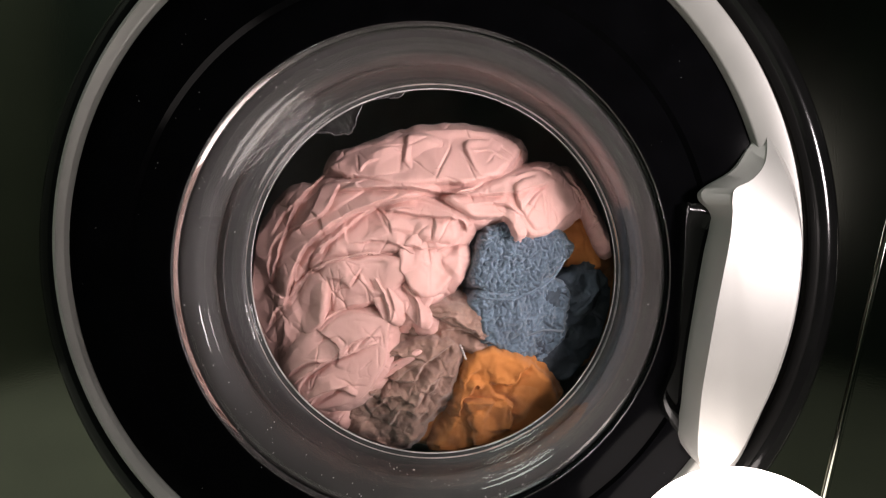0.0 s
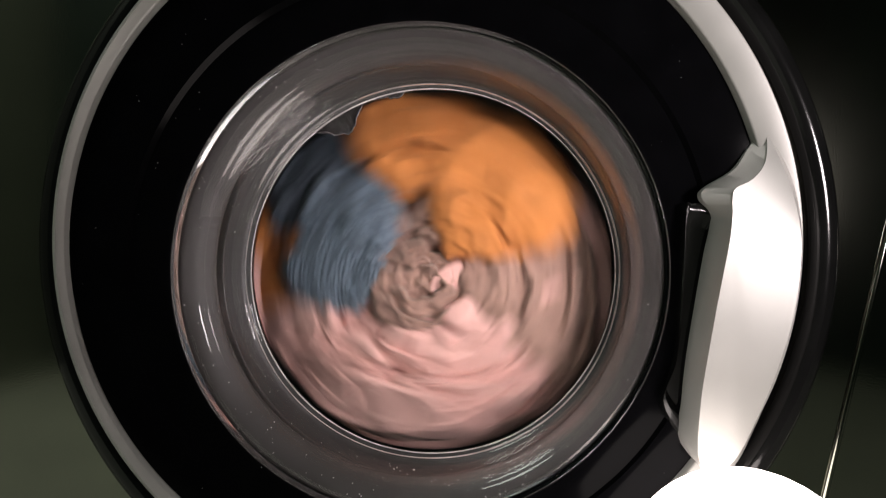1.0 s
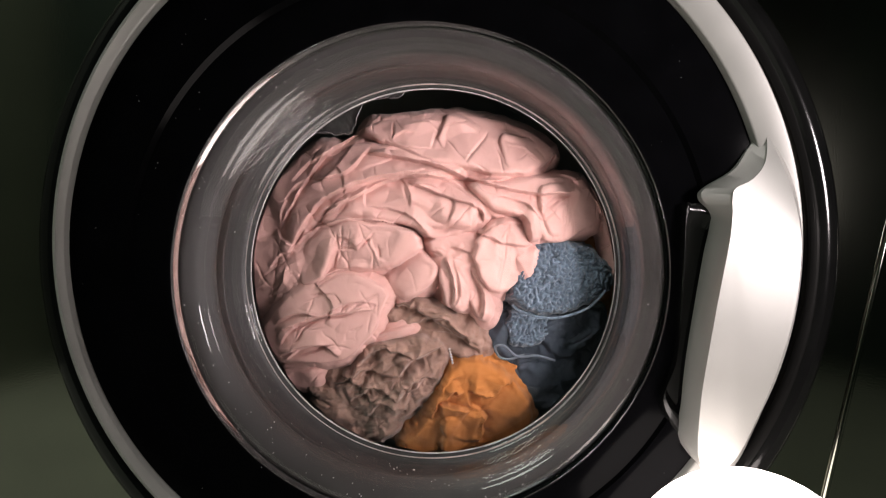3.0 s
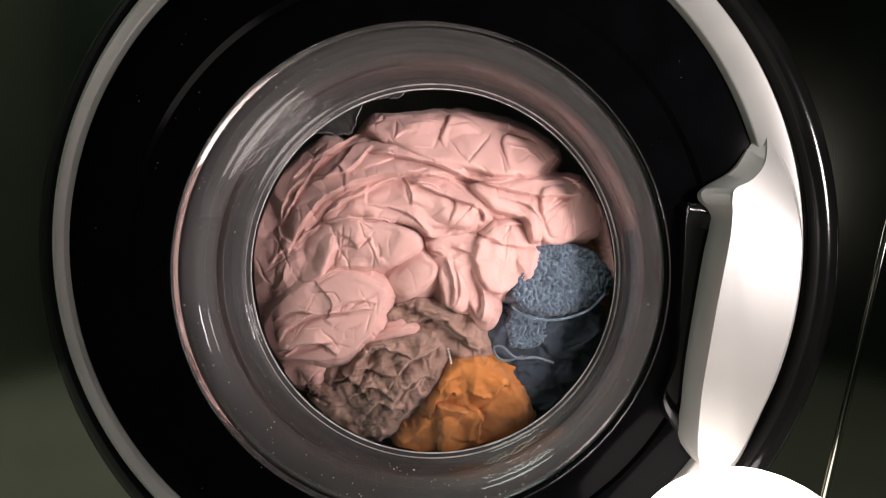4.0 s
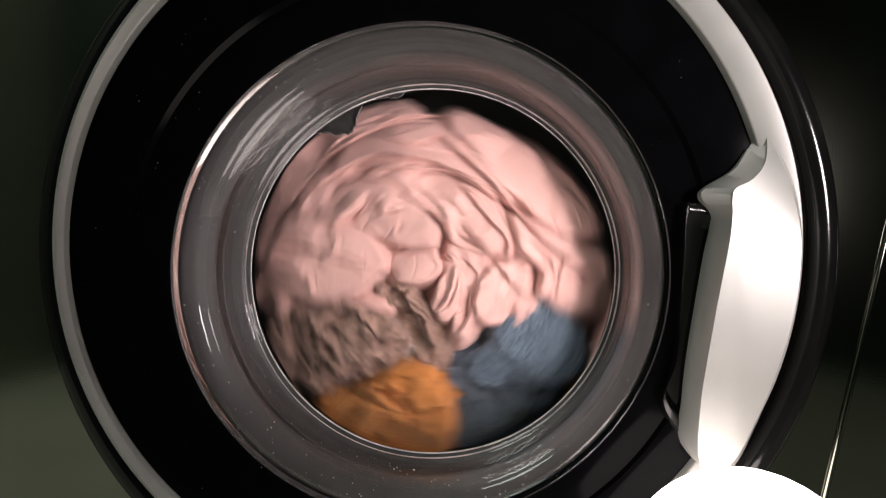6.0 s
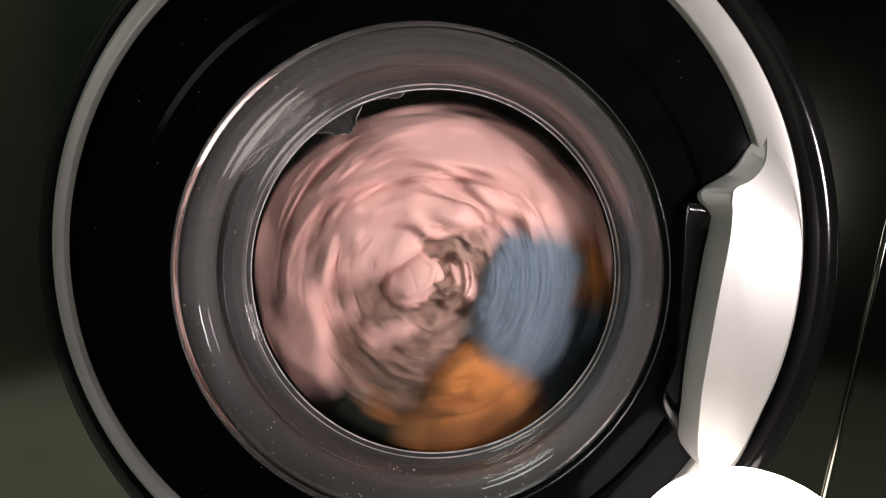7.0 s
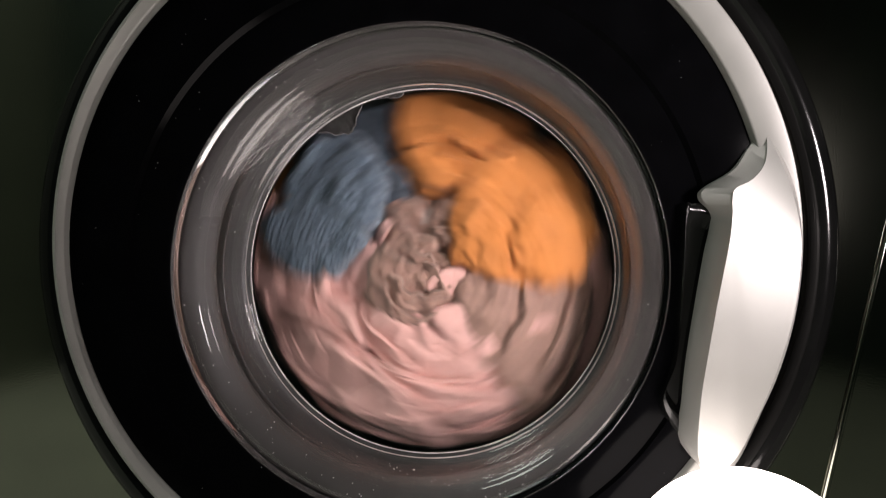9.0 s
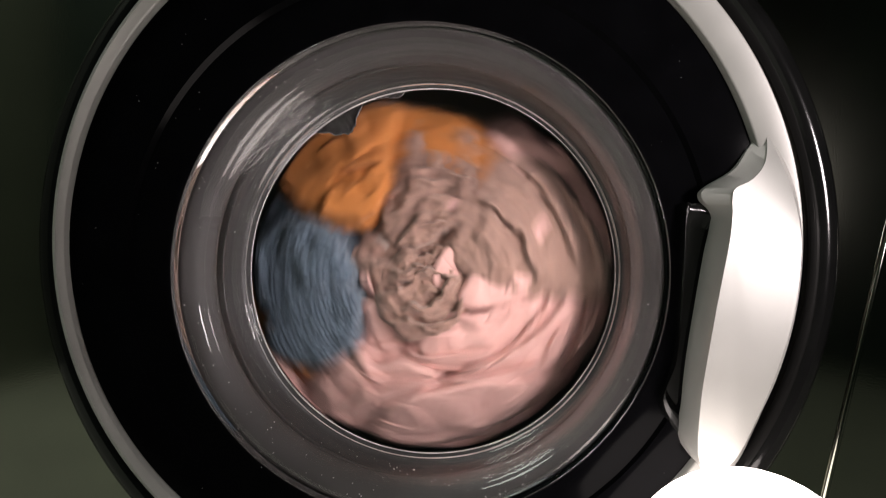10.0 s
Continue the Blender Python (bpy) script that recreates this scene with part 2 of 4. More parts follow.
def door():
    d = thing("washer_door", "closed round washing machine door with silver ring and clear glass bowl", "door", at=(0, 0, 0))
    # gloss black outer rim
    rim = []
    for k in range(13):
        a = math.pi * k / 12
        rim.append((-0.0024, 0.5037, 0.2320 + 0.0095 * -math.cos(a), -0.001 - 0.011 * math.sin(a)))
    part("outer_rim", lathe(rim), RIM, d, "gloss black rounded outer rim")
    # silver ring, wider towards the handle
    I, R = (-0.0153, 0.5037), RING
    ring = [(*R, 0.2216, 0.0), (*R, 0.2216, -0.0125), (*R, 0.2212, -0.0142), (*R, 0.2203, -0.0150), (*R, 0.2192, -0.0149), (*I, 0.2116, -0.0108), (*I, 0.2108, -0.0101), (*I, 0.2105, -0.0090), (*I, 0.2098, 0.0)]
    part("silver_ring", lathe(ring, 200), SILVER, d, "matt silver door ring")
    # black gloss dish between ring and glass
    dish = [(*I, 0.2097, -0.0045), (-0.0150, 0.498, 0.190, -0.0035), (-0.0145, 0.492, 0.1790, -0.0012), (-0.0145, 0.491, 0.1770, 0.0022), (-0.0140, 0.4880, 0.1650, 0.0035), (*HOLE, 0.1560, 0.0042),
            (*HOLE, 0.1540, 0.0048), (*HOLE, 0.1536, 0.010), (*HOLE, 0.16, 0.0120), (*I, 0.2097, 0.0100)]
    dish_part = part("black_dish", lathe(dish, 200), PIANO, d, "deep black gloss inner ring")
    # glass bowl
    prof = [(0.1533, 0.0045), (0.1528, 0.0010), (0.1519, -0.0008), (0.1507, -0.0009), (0.1490, 0.0000), (0.1473, 0.0008), (0.1455, 0.0009), (0.1430, 0.0013), (0.1405, 0.0024), (0.1382, 0.0041),
            (0.1358, 0.0072), (0.1335, 0.0125), (0.1306, 0.0215), (0.1275, 0.0290), (0.1252, 0.0322), (0.1236, 0.0330), (0.1225, 0.0326), (0.1214, 0.0335), (0.1200, 0.0348), (0.1150, 0.0354), (0.090, 0.0362), (0.05, 0.0366), (0.0, 0.0368),
            (0.0, 0.0412), (0.05, 0.0410), (0.090, 0.0404), (0.1170, 0.0396), (0.1235, 0.0380), (0.1275, 0.0340), (0.1318, 0.0270), (0.1360, 0.0175), (0.1405, 0.0108), (0.1480, 0.0085), (0.1533, 0.0090)]
    rings = []
    for r, y in smooth_rings(prof):
        r = max(r, 0.0) if r > 2e-4 else 0.0
        t = min(1, max(0, y / 0.035))
        rings.append((HOLE[0] + (PANE[0] - HOLE[0]) * t, HOLE[1] + (PANE[1] - HOLE[1]) * t, r, y))
    bowl = part("glass_bowl", lathe(rings, 200), GLASS, d, "clear thick glass bowl", sharp=60)
    bowl.visible_shadow = False
    # added ring, greyer than the seal: the paler band behind the glass edge
    back = [(*HOLE, 0.1535, 0.0110), (*HOLE, 0.1490, 0.0118), (*HOLE, 0.1436, 0.0150), (*HOLE, 0.1390, 0.0195), (*HOLE, 0.1356, 0.0235), (*HOLE, 0.1350, 0.0255), (*HOLE, 0.1365, 0.0264), (*HOLE, 0.1535, 0.0264)]
    part("pale_band_ring", lathe(smooth_rings(back)), GREY, d, "grey ring that gives a paler band behind the glass edge")
    # dried drops and lint on the glass
    rng = random.Random(5)
    bm = bmesh.new()
    for k in range(230):
        a = rng.choice((rng.uniform(285, 335), rng.uniform(140, 250), rng.uniform(150, 235), rng.uniform(0, 360)))
        t = rng.random() ** 0.8
        r, y = (0.1500 - 0.0115 * t, -0.0012 + 0.009 * max(0, t - 0.55) / 0.45) if rng.random() < 0.45 else (0.1380 - 0.0085 * t, 0.0090 + 0.034 * t)
        q = min(1, max(0, y / 0.035))
        cx, cz = HOLE[0] + (PANE[0] - HOLE[0]) * q, HOLE[1] + (PANE[1] - HOLE[1]) * q
        size = rng.uniform(0.00016, 0.00042) * (1.5 if rng.random() < 0.12 else 1)
        m4 = Matrix.Translation((cx + r * math.sin(radians(a)), y, cz + r * math.cos(radians(a)))) @ Euler((rng.random() * 3, rng.random() * 3, rng.random() * 3)).to_matrix().to_4x4() @ Matrix.Diagonal((size * rng.uniform(0.7, 1.9), size * 0.7, size, 1))
        bmesh.ops.create_icosphere(bm, subdivisions=1, radius=1.0, matrix=m4)
    part("dried_drops", bm, LIME, bowl, "small dried white drops and lint on the glass")["kind"] = "stuff"
    bm = bmesh.new()
    for k in range(46):
        a, r = rng.choice((rng.uniform(0, 360), rng.uniform(20, 70), rng.uniform(270, 320))), rng.uniform(0.158, 0.205)
        size = rng.uniform(0.00014, 0.00032)
        y = -0.0046 + (0.0086 * (0.2 - r) / 0.042 if r < 0.19 else 0.0)
        bmesh.ops.create_icosphere(bm, subdivisions=1, radius=size, matrix=Matrix.Translation((-0.0145 + r * math.sin(radians(a)), y, 0.494 + r * math.cos(radians(a)))))
    part("dust_specks", bm, LIME, dish_part, "fine pale dust on the gloss black ring")["kind"] = "stuff"
    # handle: a broad silver face with a bevelled inner flank
    face = HANDLE_FACE
    base = HANDLE_BASE
    fo, bo = bez(face, 6), bez(base, 6)
    bm = bmesh.new()
    lv = []
    c = np.mean(fo, axis=0)
    top = max(p[1] for p in fo)
    for outline, y, s, rising in ((bo, -0.0040, 1.0, 0), (bo, -0.0105, 1.0, 0), (fo, -0.0145, 1.0, 1), (fo, -0.0160, 0.985, 1)):
        row = []
        for p in outline:
            k = min(1.0, max(0.0, (top - p[1]) / 0.085))
            sink = 0.010 * max(0.0, 1 - (top - p[1]) / 0.060) ** 2
            row.append(bm.verts.new((c[0] + (p[0] - c[0]) * s, y + sink - rising * 0.013 * k * k * (3 - 2 * k), c[1] + (p[1] - c[1]) * s)))
        lv.append(row)
    m = len(lv[0])
    for a, b in zip(lv, lv[1:]):
        for i in range(m):
            j = (i + 1) % m
            bm.faces.new((a[i], a[j], b[j], b[i]))
    v = lv[-1]
    for i in range(m // 2):
        a, b, e, f = v[i], v[i + 1], v[m - i - 1], v[(m - i) % m]
        quad = [a, b] + ([e] if e is not b else []) + ([f] if f is not a else [])
        bm.faces.new(quad)
    part("handle", bm, SILVER, d, "broad silver door handle", sharp=32)
    # black grip pocket beside the handle
    po = bez(GRIP, 6)
    bm = bmesh.new()
    c = np.mean(po, axis=0)
    lv = [[bm.verts.new((c[0] + (p[0] - c[0]) * k, y, c[1] + (p[1] - c[1]) * k)) for p in po] for y, k in ((0.002, 1.0), (-0.0045, 1.0), (-0.0060, 0.97), (-0.0060, 0.90), (-0.0010, 0.80))]
    m = len(po)
    for a, b in zip(lv, lv[1:]):
        for i in range(m):
            bm.faces.new((a[i], a[(i + 1) % m], b[(i + 1) % m], b[i]))
    bm.faces.new(lv[-1])
    part("grip_pocket", bm, RIM, d, "black grip pocket beside the handle", sharp=40)
    return d


def globe_lamp():
    g = thing("globe_lamp", "small glowing white globe lamp on a thin stand", "lamp", at=(0.1480, -0.083, 0.0))
    bm = bmesh.new()
    bmesh.ops.create_uvsphere(bm, u_segments=48, v_segments=24, radius=0.060)
    bmesh.ops.translate(bm, vec=(0, 0, 0.331), verts=bm.verts[:])
    part("globe", bm, GLOBE, g, "glowing white globe")
    part("pole", lathe_z([(0.0, 0.02), (0.008, 0.02), (0.008, 0.26), (0.02, 0.268), (0.02, 0.280), (0.0, 0.280)], 24), SILVER, g)
    part("base", lathe_z([(0.0, 0.0), (0.07, 0.0), (0.07, 0.012), (0.06, 0.02), (0.0, 0.021)], 40), SILVER, g)
    return g


# ---------------------------------------------------------------- laundry
def lattice(seed, x, y):
    """Smooth value noise on arrays."""
    rng = np.random.RandomState(seed)
    tab = rng.rand(256, 256)
    xi, yi = np.floor(x).astype(int), np.floor(y).astype(int)
    fx, fy = x - xi, y - yi
    fx, fy = fx * fx * fx * (fx * (fx * 6 - 15) + 10), fy * fy * fy * (fy * (fy * 6 - 15) + 10)
    g = lambda a, b: tab[a % 256, b % 256]
    return (g(xi, yi) * (1 - fx) + g(xi + 1, yi) * fx) * (1 - fy) + (g(xi, yi + 1) * (1 - fx) + g(xi + 1, yi + 1) * fx) * fy


def fractal(seed, x, y, octaves=4):
    s, a, t = 0, 1.0, 0
    for k in range(octaves):
        s = s + a * (lattice(seed + k, x * 2 ** k + 17.3 * k, y * 2 ** k + 5.1 * k) - 0.5)
        t += a
        a *= 0.5
    return s / t * 2


def corner_cut(points):
    """The outline with its corners taken off twice."""
    for k in range(2):
        out = []
        for i in range(len(points)):
            p, q = np.array(points[i], float), np.array(points[(i + 1) % len(points)], float)
            out += [p * 0.8 + q * 0.2, p * 0.2 + q * 0.8]
        points = out
    return points


def inside(poly, x, y):
    """Distance to a polygon's edge, positive inside."""
    d = np.full(x.shape, 1e9)
    sign = np.zeros(x.shape, bool)
    n = len(poly)
    for i in range(n):
        (ax, ay), (bx, by) = poly[i], poly[(i + 1) % n]
        ex, ey = bx - ax, by - ay
        t = np.clip(((x - ax) * ex + (y - ay) * ey) / (ex * ex + ey * ey + 1e-9), 0, 1)
        d = np.minimum(d, np.hypot(x - ax - t * ex, y - ay - t * ey))
        c = (ay > y) != (by > y)
        sign ^= c & (x < ex * (y - ay) / (ey if abs(ey) > 1e-9 else 1e-9) + ax)
    return np.where(sign, d, -d)


def pleats(seed, x, y, width, amount):
    """Thin straight pressed creases, broken into short lengths."""
    rng = np.random.RandomState(seed)
    total = 0
    for k in range(5):
        a, period, phase = rng.rand() * math.pi, rng.uniform(18, 40), rng.rand()
        p = (x * math.cos(a) + y * math.sin(a)) / period + phase + 0.10 * fractal(seed + 3 * k, x / 25, y / 25, 2)
        d = np.abs((p % 1) - 0.5) * period
        where = np.clip(3.0 * fractal(seed + 60 + k, x / 22, y / 22, 2) - 0.3, 0, 1)
        total = total + np.exp(-d / width) * where
    return amount * np.minimum(total, 1.3)


def origami(seed, x, y):
    """Straight creases in a few directions, each only here and there: flat facets as in stiff wet cotton."""
    rng = np.random.RandomState(seed)
    total = 0
    for k in range(5):
        a, period, phase = rng.rand() * math.pi, rng.uniform(16, 44), rng.rand()
        p = (x * math.cos(a) + y * math.sin(a)) / period + phase + 0.12 * fractal(seed + 3 * k, x / 30, y / 30, 2)
        wave = np.abs((p % 1) - 0.5) * 4 - 1
        where = np.clip(0.5 + 2.2 * fractal(seed + 40 + k, x / 28, y / 28, 2), 0, 1)
        total = total + wave * where * period / 40
    return total


def cloth(name, mat, parent, folds, creases=(), tucks=(), seed=1, step=0.6, warp=2.4, rumple=0.7, rumple_size=14.0, grain=0.0, grain_size=3.4,
          crisp=2.0, skirt=11.0, relief=1.5, pleat=2.1, fine=0.9, glass=24.0, bed=None, rolls=(), dome=17.0, facet=1.0, label=""):
    """A heap of folded cloth. folds: (outline, base height, puff, rim, lean x, lean y), in millimetres about the drum's axis; each
    is a lap of cloth that rises from the bed, on one side softly, on the other with a free edge, over those below it.
    bed: the height of the sheet that joins the laps. rolls: (points, rise, width), free edges that run along a smooth curve, raised on its left.
    facet: the size of the flat facets. dome: how far the heap falls back towards the drum's wall. creases: (from, to, depth, width);
    tucks: (from, to, rise, width), steps whose raised side is on the left of the way from one to the other. glass: the height at which it is pressed flat."""
    xs = [p[0] for f in folds for p in f[0]]
    ys = [p[1] for f in folds for p in f[0]]
    gx = np.arange(min(xs) - 16, max(xs) + 16, step)
    gy = np.arange(min(ys) - 16, max(ys) + 16, step)
    X, Y = np.meshgrid(gx, gy, indexing="ij")
    wx = X + warp * fractal(seed, X / 22, Y / 22) + 0.5 * warp * fractal(seed + 9, X / 6, Y / 6, 2)
    wy = Y + warp * fractal(seed + 20, X / 22, Y / 22) + 0.5 * warp * fractal(seed + 29, X / 6, Y / 6, 2)
    H = np.full(X.shape, -1e3)
    reach = skirt + 2.5 * warp + 2
    union = np.full(X.shape, -1e3)
    for k, fold in enumerate(folds):
        outline, base, puff, rim = fold[:4]
        lx, ly = fold[4:6] if len(fold) > 4 else (0, 0)
        rounded = [tuple(p) for p in corner_cut(outline)]
        cx, cy = np.mean(rounded, axis=0)
        i0, i1 = np.searchsorted(gx, (min(p[0] for p in rounded) - reach, max(p[0] for p in rounded) + reach))
        j0, j1 = np.searchsorted(gy, (min(p[1] for p in rounded) - reach, max(p[1] for p in rounded) + reach))
        px, py = wx[i0:i1, j0:j1], wy[i0:i1, j0:j1]
        d = inside(rounded, px, py)
        rim = rim * 0.52
        t = np.clip(d / rim, 0, 1)
        up = np.sqrt(np.clip(1 - (1 - t) ** 2, 0, 1))
        union[i0:i1, j0:j1] = np.maximum(union[i0:i1, j0:j1], d)
        if bed is not None and base > -2:
            # one side of the lap runs out into the sheet below, the other is a free edge
            turn = math.atan2(-cy, -cx) + (lattice(seed + 77, np.array([k * 3.7]), np.array([k * 1.3]))[0] - 0.5) * 3.6
            across = (px - cx) * math.cos(turn) + (py - cy) * math.sin(turn)
            span = max(abs((p[0] - cx) * math.cos(turn) + (p[1] - cy) * math.sin(turn)) for p in rounded)
            q = np.clip(0.5 + 0.62 * across / span, 0, 1)
            q = q * q * (3 - 2 * q)
            h = (bed + (0.5 * base - 1.5) * q) + puff * (0.25 + 0.75 * q) * up
            base = bed - 1.0
        else:
            h = base + puff * up
        h = h + lx * (px - cx) + ly * (py - cy) + rumple * fractal(seed + 50 + 7 * k, px / rumple_size, py / rumple_size, 3) * t
        h = h + crisp * origami(seed + 300 + 11 * k, px / facet, py / facet) * np.clip(d / (1.5 * rim), 0, 1)
        h = h * relief
        h = glass - 2.5 * np.log1p(np.exp(np.clip((glass - h) / 2.5, -30, 30)))
        h = h - pleats(seed + 500 + 13 * k, px, py, 0.45, pleat) * np.clip(d / 3, 0, 1)
        h = np.where(d < 0, np.minimum(base * relief, glass) + 4.0 * d, h)
        H[i0:i1, j0:j1] = np.maximum(H[i0:i1, j0:j1], np.where(d > -skirt, h, -1e3))
    if bed is not None:
        sheet = bed + 1.3 * crisp * origami(seed + 900, wx / facet, wy / facet) + 1.2 * rumple * fractal(seed + 950, X / rumple_size, Y / rumple_size, 3)
        out = np.maximum(0, 2.0 - union)
        sheet = sheet * relief - pleats(seed + 970, wx, wy, 0.5, pleat) - 0.16 * out ** 2
        H = np.maximum(H, np.where(union > -8, sheet, -1e3))
    for (ax, ay), (bx, by), depth, width in creases:
        ex, ey = bx - ax, by - ay
        t = np.clip(((wx - ax) * ex + (wy - ay) * ey) / (ex * ex + ey * ey), 0, 1)
        d = np.hypot(wx - ax - t * ex, wy - ay - t * ey)
        H = H - depth * np.exp(-(d / width) ** 2) * np.sin(np.pi * np.clip(t * 0.9 + 0.05, 0, 1)) * (H > -500)
    for (ax, ay), (bx, by), rise, width in tucks:
        ex, ey = bx - ax, by - ay
        ll = math.hypot(ex, ey)
        u = ((wx - ax) * ex + (wy - ay) * ey) / (ll * ll)
        side = ((wy - ay) * ex - (wx - ax) * ey) / ll * (1 if rise > 0 else -1)
        side = side - 0.12 * ll * np.sin(np.pi * np.clip(u, 0, 1))
        run = np.clip(np.sin(np.pi * np.clip(u * 0.92 + 0.04, 0, 1)) * 1.6, 0, 1) * ((u > -0.04) & (u < 1.04))
        H = H + abs(rise) * run * np.exp(-np.maximum(side, 0) / width) / (1 + np.exp(-np.clip(side / 0.35, -40, 40))) * (H > -500)
        H = H - 0.5 * abs(rise) * run * np.exp(-np.maximum(-side, 0) / 2.5) * (side < 0.3) * (H > -500)
    for points, rise, width in rolls:
        way = smooth_rings(points, 5)
        best, side, run = np.full(X.shape, 1e9), np.zeros(X.shape), np.zeros(X.shape)
        for i in range(len(way) - 1):
            (ax, ay), (bx, by) = way[i], way[i + 1]
            ex, ey = bx - ax, by - ay
            u = ((wx - ax) * ex + (wy - ay) * ey) / (ex * ex + ey * ey)
            v = np.clip(u, 0, 1)
            d = np.hypot(wx - ax - v * ex, wy - ay - v * ey)
            near = d < best
            best = np.where(near, d, best)
            side = np.where(near, np.sign((wy - ay) * ex - (wx - ax) * ey), side)
            run = np.where(near, (i + u) / (len(way) - 1), run)
        grip = np.clip(2.2 * np.sin(np.pi * np.clip(run, 0, 1)), 0, 1) * (H > -500)
        sd = side * best
        rise = 1.35 * rise
        H = H + grip * rise * np.exp(-np.maximum(sd, 0) / width) / (1 + np.exp(-np.clip(sd / 0.3, -40, 40)))
        H = H - grip * 0.55 * rise * np.exp(-np.maximum(-sd, 0) / 3.0) * (sd < 0.2)
    if fine:
        n = np.abs(fractal(seed + 400, wx / 8, wy / 8, 3))
        H = H - fine * np.exp(-n / 0.05) * np.clip(0.2 + 2 * fractal(seed + 410, X / 25, Y / 25, 2), 0, 1) * (H > -500)
    if grain:
        n = np.abs(fractal(seed + 200, wx / grain_size, wy / grain_size, 2))
        H = H - grain * np.exp(-n / 0.13) * (H > -500) + 0.4 * grain * n
    H = H - dome * np.clip((np.hypot(X, Y) - 50) / 80, 0, 1.3) ** 2
    ok = H > -300
    # soften by one cell
    K = np.where(ok, H, 0)
    W = ok.astype(float)
    S, N = K.copy() * 2, W.copy() * 2
    for ax in (0, 1):
        for s in (-1, 1):
            S += np.roll(K, s, ax)
            N += np.roll(W, s, ax)
    H = np.where(ok, S / np.maximum(N, 1e-6), H)
    index = np.full(X.shape, -1)
    index[ok] = np.arange(ok.sum())
    front = np.stack([X[ok], -H[ok], Y[ok]], 1) / 1000.0
    a, b, c, e = index[:-1, :-1], index[1:, :-1], index[1:, 1:], index[:-1, 1:]
    q = np.stack([a, b, c, e], -1)[(a >= 0) & (b >= 0) & (c >= 0) & (e >= 0)]
    me = bpy.data.meshes.new(name)
    me.from_pydata(front.tolist(), [], q.tolist())
    me.materials.append(mat)
    me.shade_smooth()
    ob = new(name, me)
    ob.parent = parent
    if label:
        ob["label"] = label
    return ob


UPPER_TUCKS = [
    (*[(-100, 71), (-66, 88)], 2.5, 9),
    (*[(-55, 98), (-92, 64)], 3.0, 8),
    (*[(-111, 40), (-90, 71)], 2.5, 8),
    (*[(-68, 80), (-62, 58)], 2.0, 6),
    (*[(-44, 66), (-47, 50)], -2.0, 6),
    (*[(-23, 71), (-16, 49)], 2.0, 6),
    (*[(-82, 41), (-57, 53)], 2.5, 5),
    (*[(-46, 50), (-3, 31)], 3.0, 7),
    (*[(-16, 63), (5, 60)], 2.5, 7),
    (*[(-113, 37), (-100, 25)], -3.0, 7),
    (*[(-92, 36), (-100, 24)], 3.0, 6),
    (*[(67, 68), (92, 89)], -3.0, 8),
    (*[(45, 55), (77, 38)], 3.5, 8),
]
LOWER_TUCKS = [
    (*[(77, 44), (98, 59)], 2.5, 8),
    (*[(30, 67), (45, 56)], -2.5, 7),
    (*[(-8, 70), (30, 65)], 2.5, 6),
    (*[(15, 57), (8, 37)], 2.0, 7),
    (*[(-85, -4), (-43, 6)], 2.0, 6),
    (*[(-113, -32), (-78, -26)], 2.5, 7),
    (*[(-78, -26), (-38, -18)], 1.5, 6),
    (*[(-109, -46), (-78, -27)], 2.5, 7),
]
SIDE_TUCKS = [
    (*[(-105, -57), (-72, -47)], 3.0, 6),
    (*[(-66, 28), (-52, 19)], 2.0, 5),
    (*[(-52, 19), (-42, 29)], 2.0, 5),
    (*[(-43, 29), (-33, 11)], -2.0, 6),
    (*[(-118, 8), (-98, 20)], 3.0, 6),
    (*[(-120, -12), (-106, 8)], -3.0, 6),
    (*[(117, 56), (123, 20)], 2.5, 5),
    (*[(93, 72), (105, 64)], 2.5, 6),
    (*[(53, 92), (77, 80)], 1.5, 10),
    (*[(-27, 96), (-11, 103)], 2.0, 7),
]


# thin pressed creases: from, to, depth, width
COVER_CREASES = [
    ((-68, 31), (-66, 20), 2.0, 0.8), ((-66, 20), (-71, 4), 2.0, 0.8), ((-66, 20), (-52, 20), 1.8, 0.8), ((-52, 20), (-41, 30), 2.0, 0.8), ((-39, 23), (-36, 12), 2.0, 0.8),
    ((-85, -7), (-66, 4), 2.0, 0.8), ((-66, 4), (-44, 6), 2.0, 0.8), ((23, 77), (41, 103), 1.8, 0.8), ((45, 92), (51, 70), 1.6, 0.8), ((-26, 110), (-27, 96), 1.8, 0.8),
    ((12, 116), (1, 90), 2.2, 1.3), ((44, 68), (45, 57), 1.6, 0.8), ((16, 55), (9, 35), 1.8, 0.8), ((-20, 64), (-18, 52), 1.8, 0.8), ((78, 44), (97, 57), 2.0, 0.9),
]
LOWER_CREASES = [
    ((-105, -38), (-79, -27), 2.4, 0.9), ((-79, -27), (-39, -19), 2.4, 0.9), ((-63, -24), (-38, -11), 2.0, 0.8), ((-86, -11), (-69, -10), 1.8, 0.8), ((-69, -10), (-64, -16), 1.8, 0.8),
    ((-102, -50), (-86, -30), 2.2, 0.9), ((-97, -54), (-71, -46), 2.2, 1.1), ((-85, -7), (-66, 4), 2.0, 0.8),
]
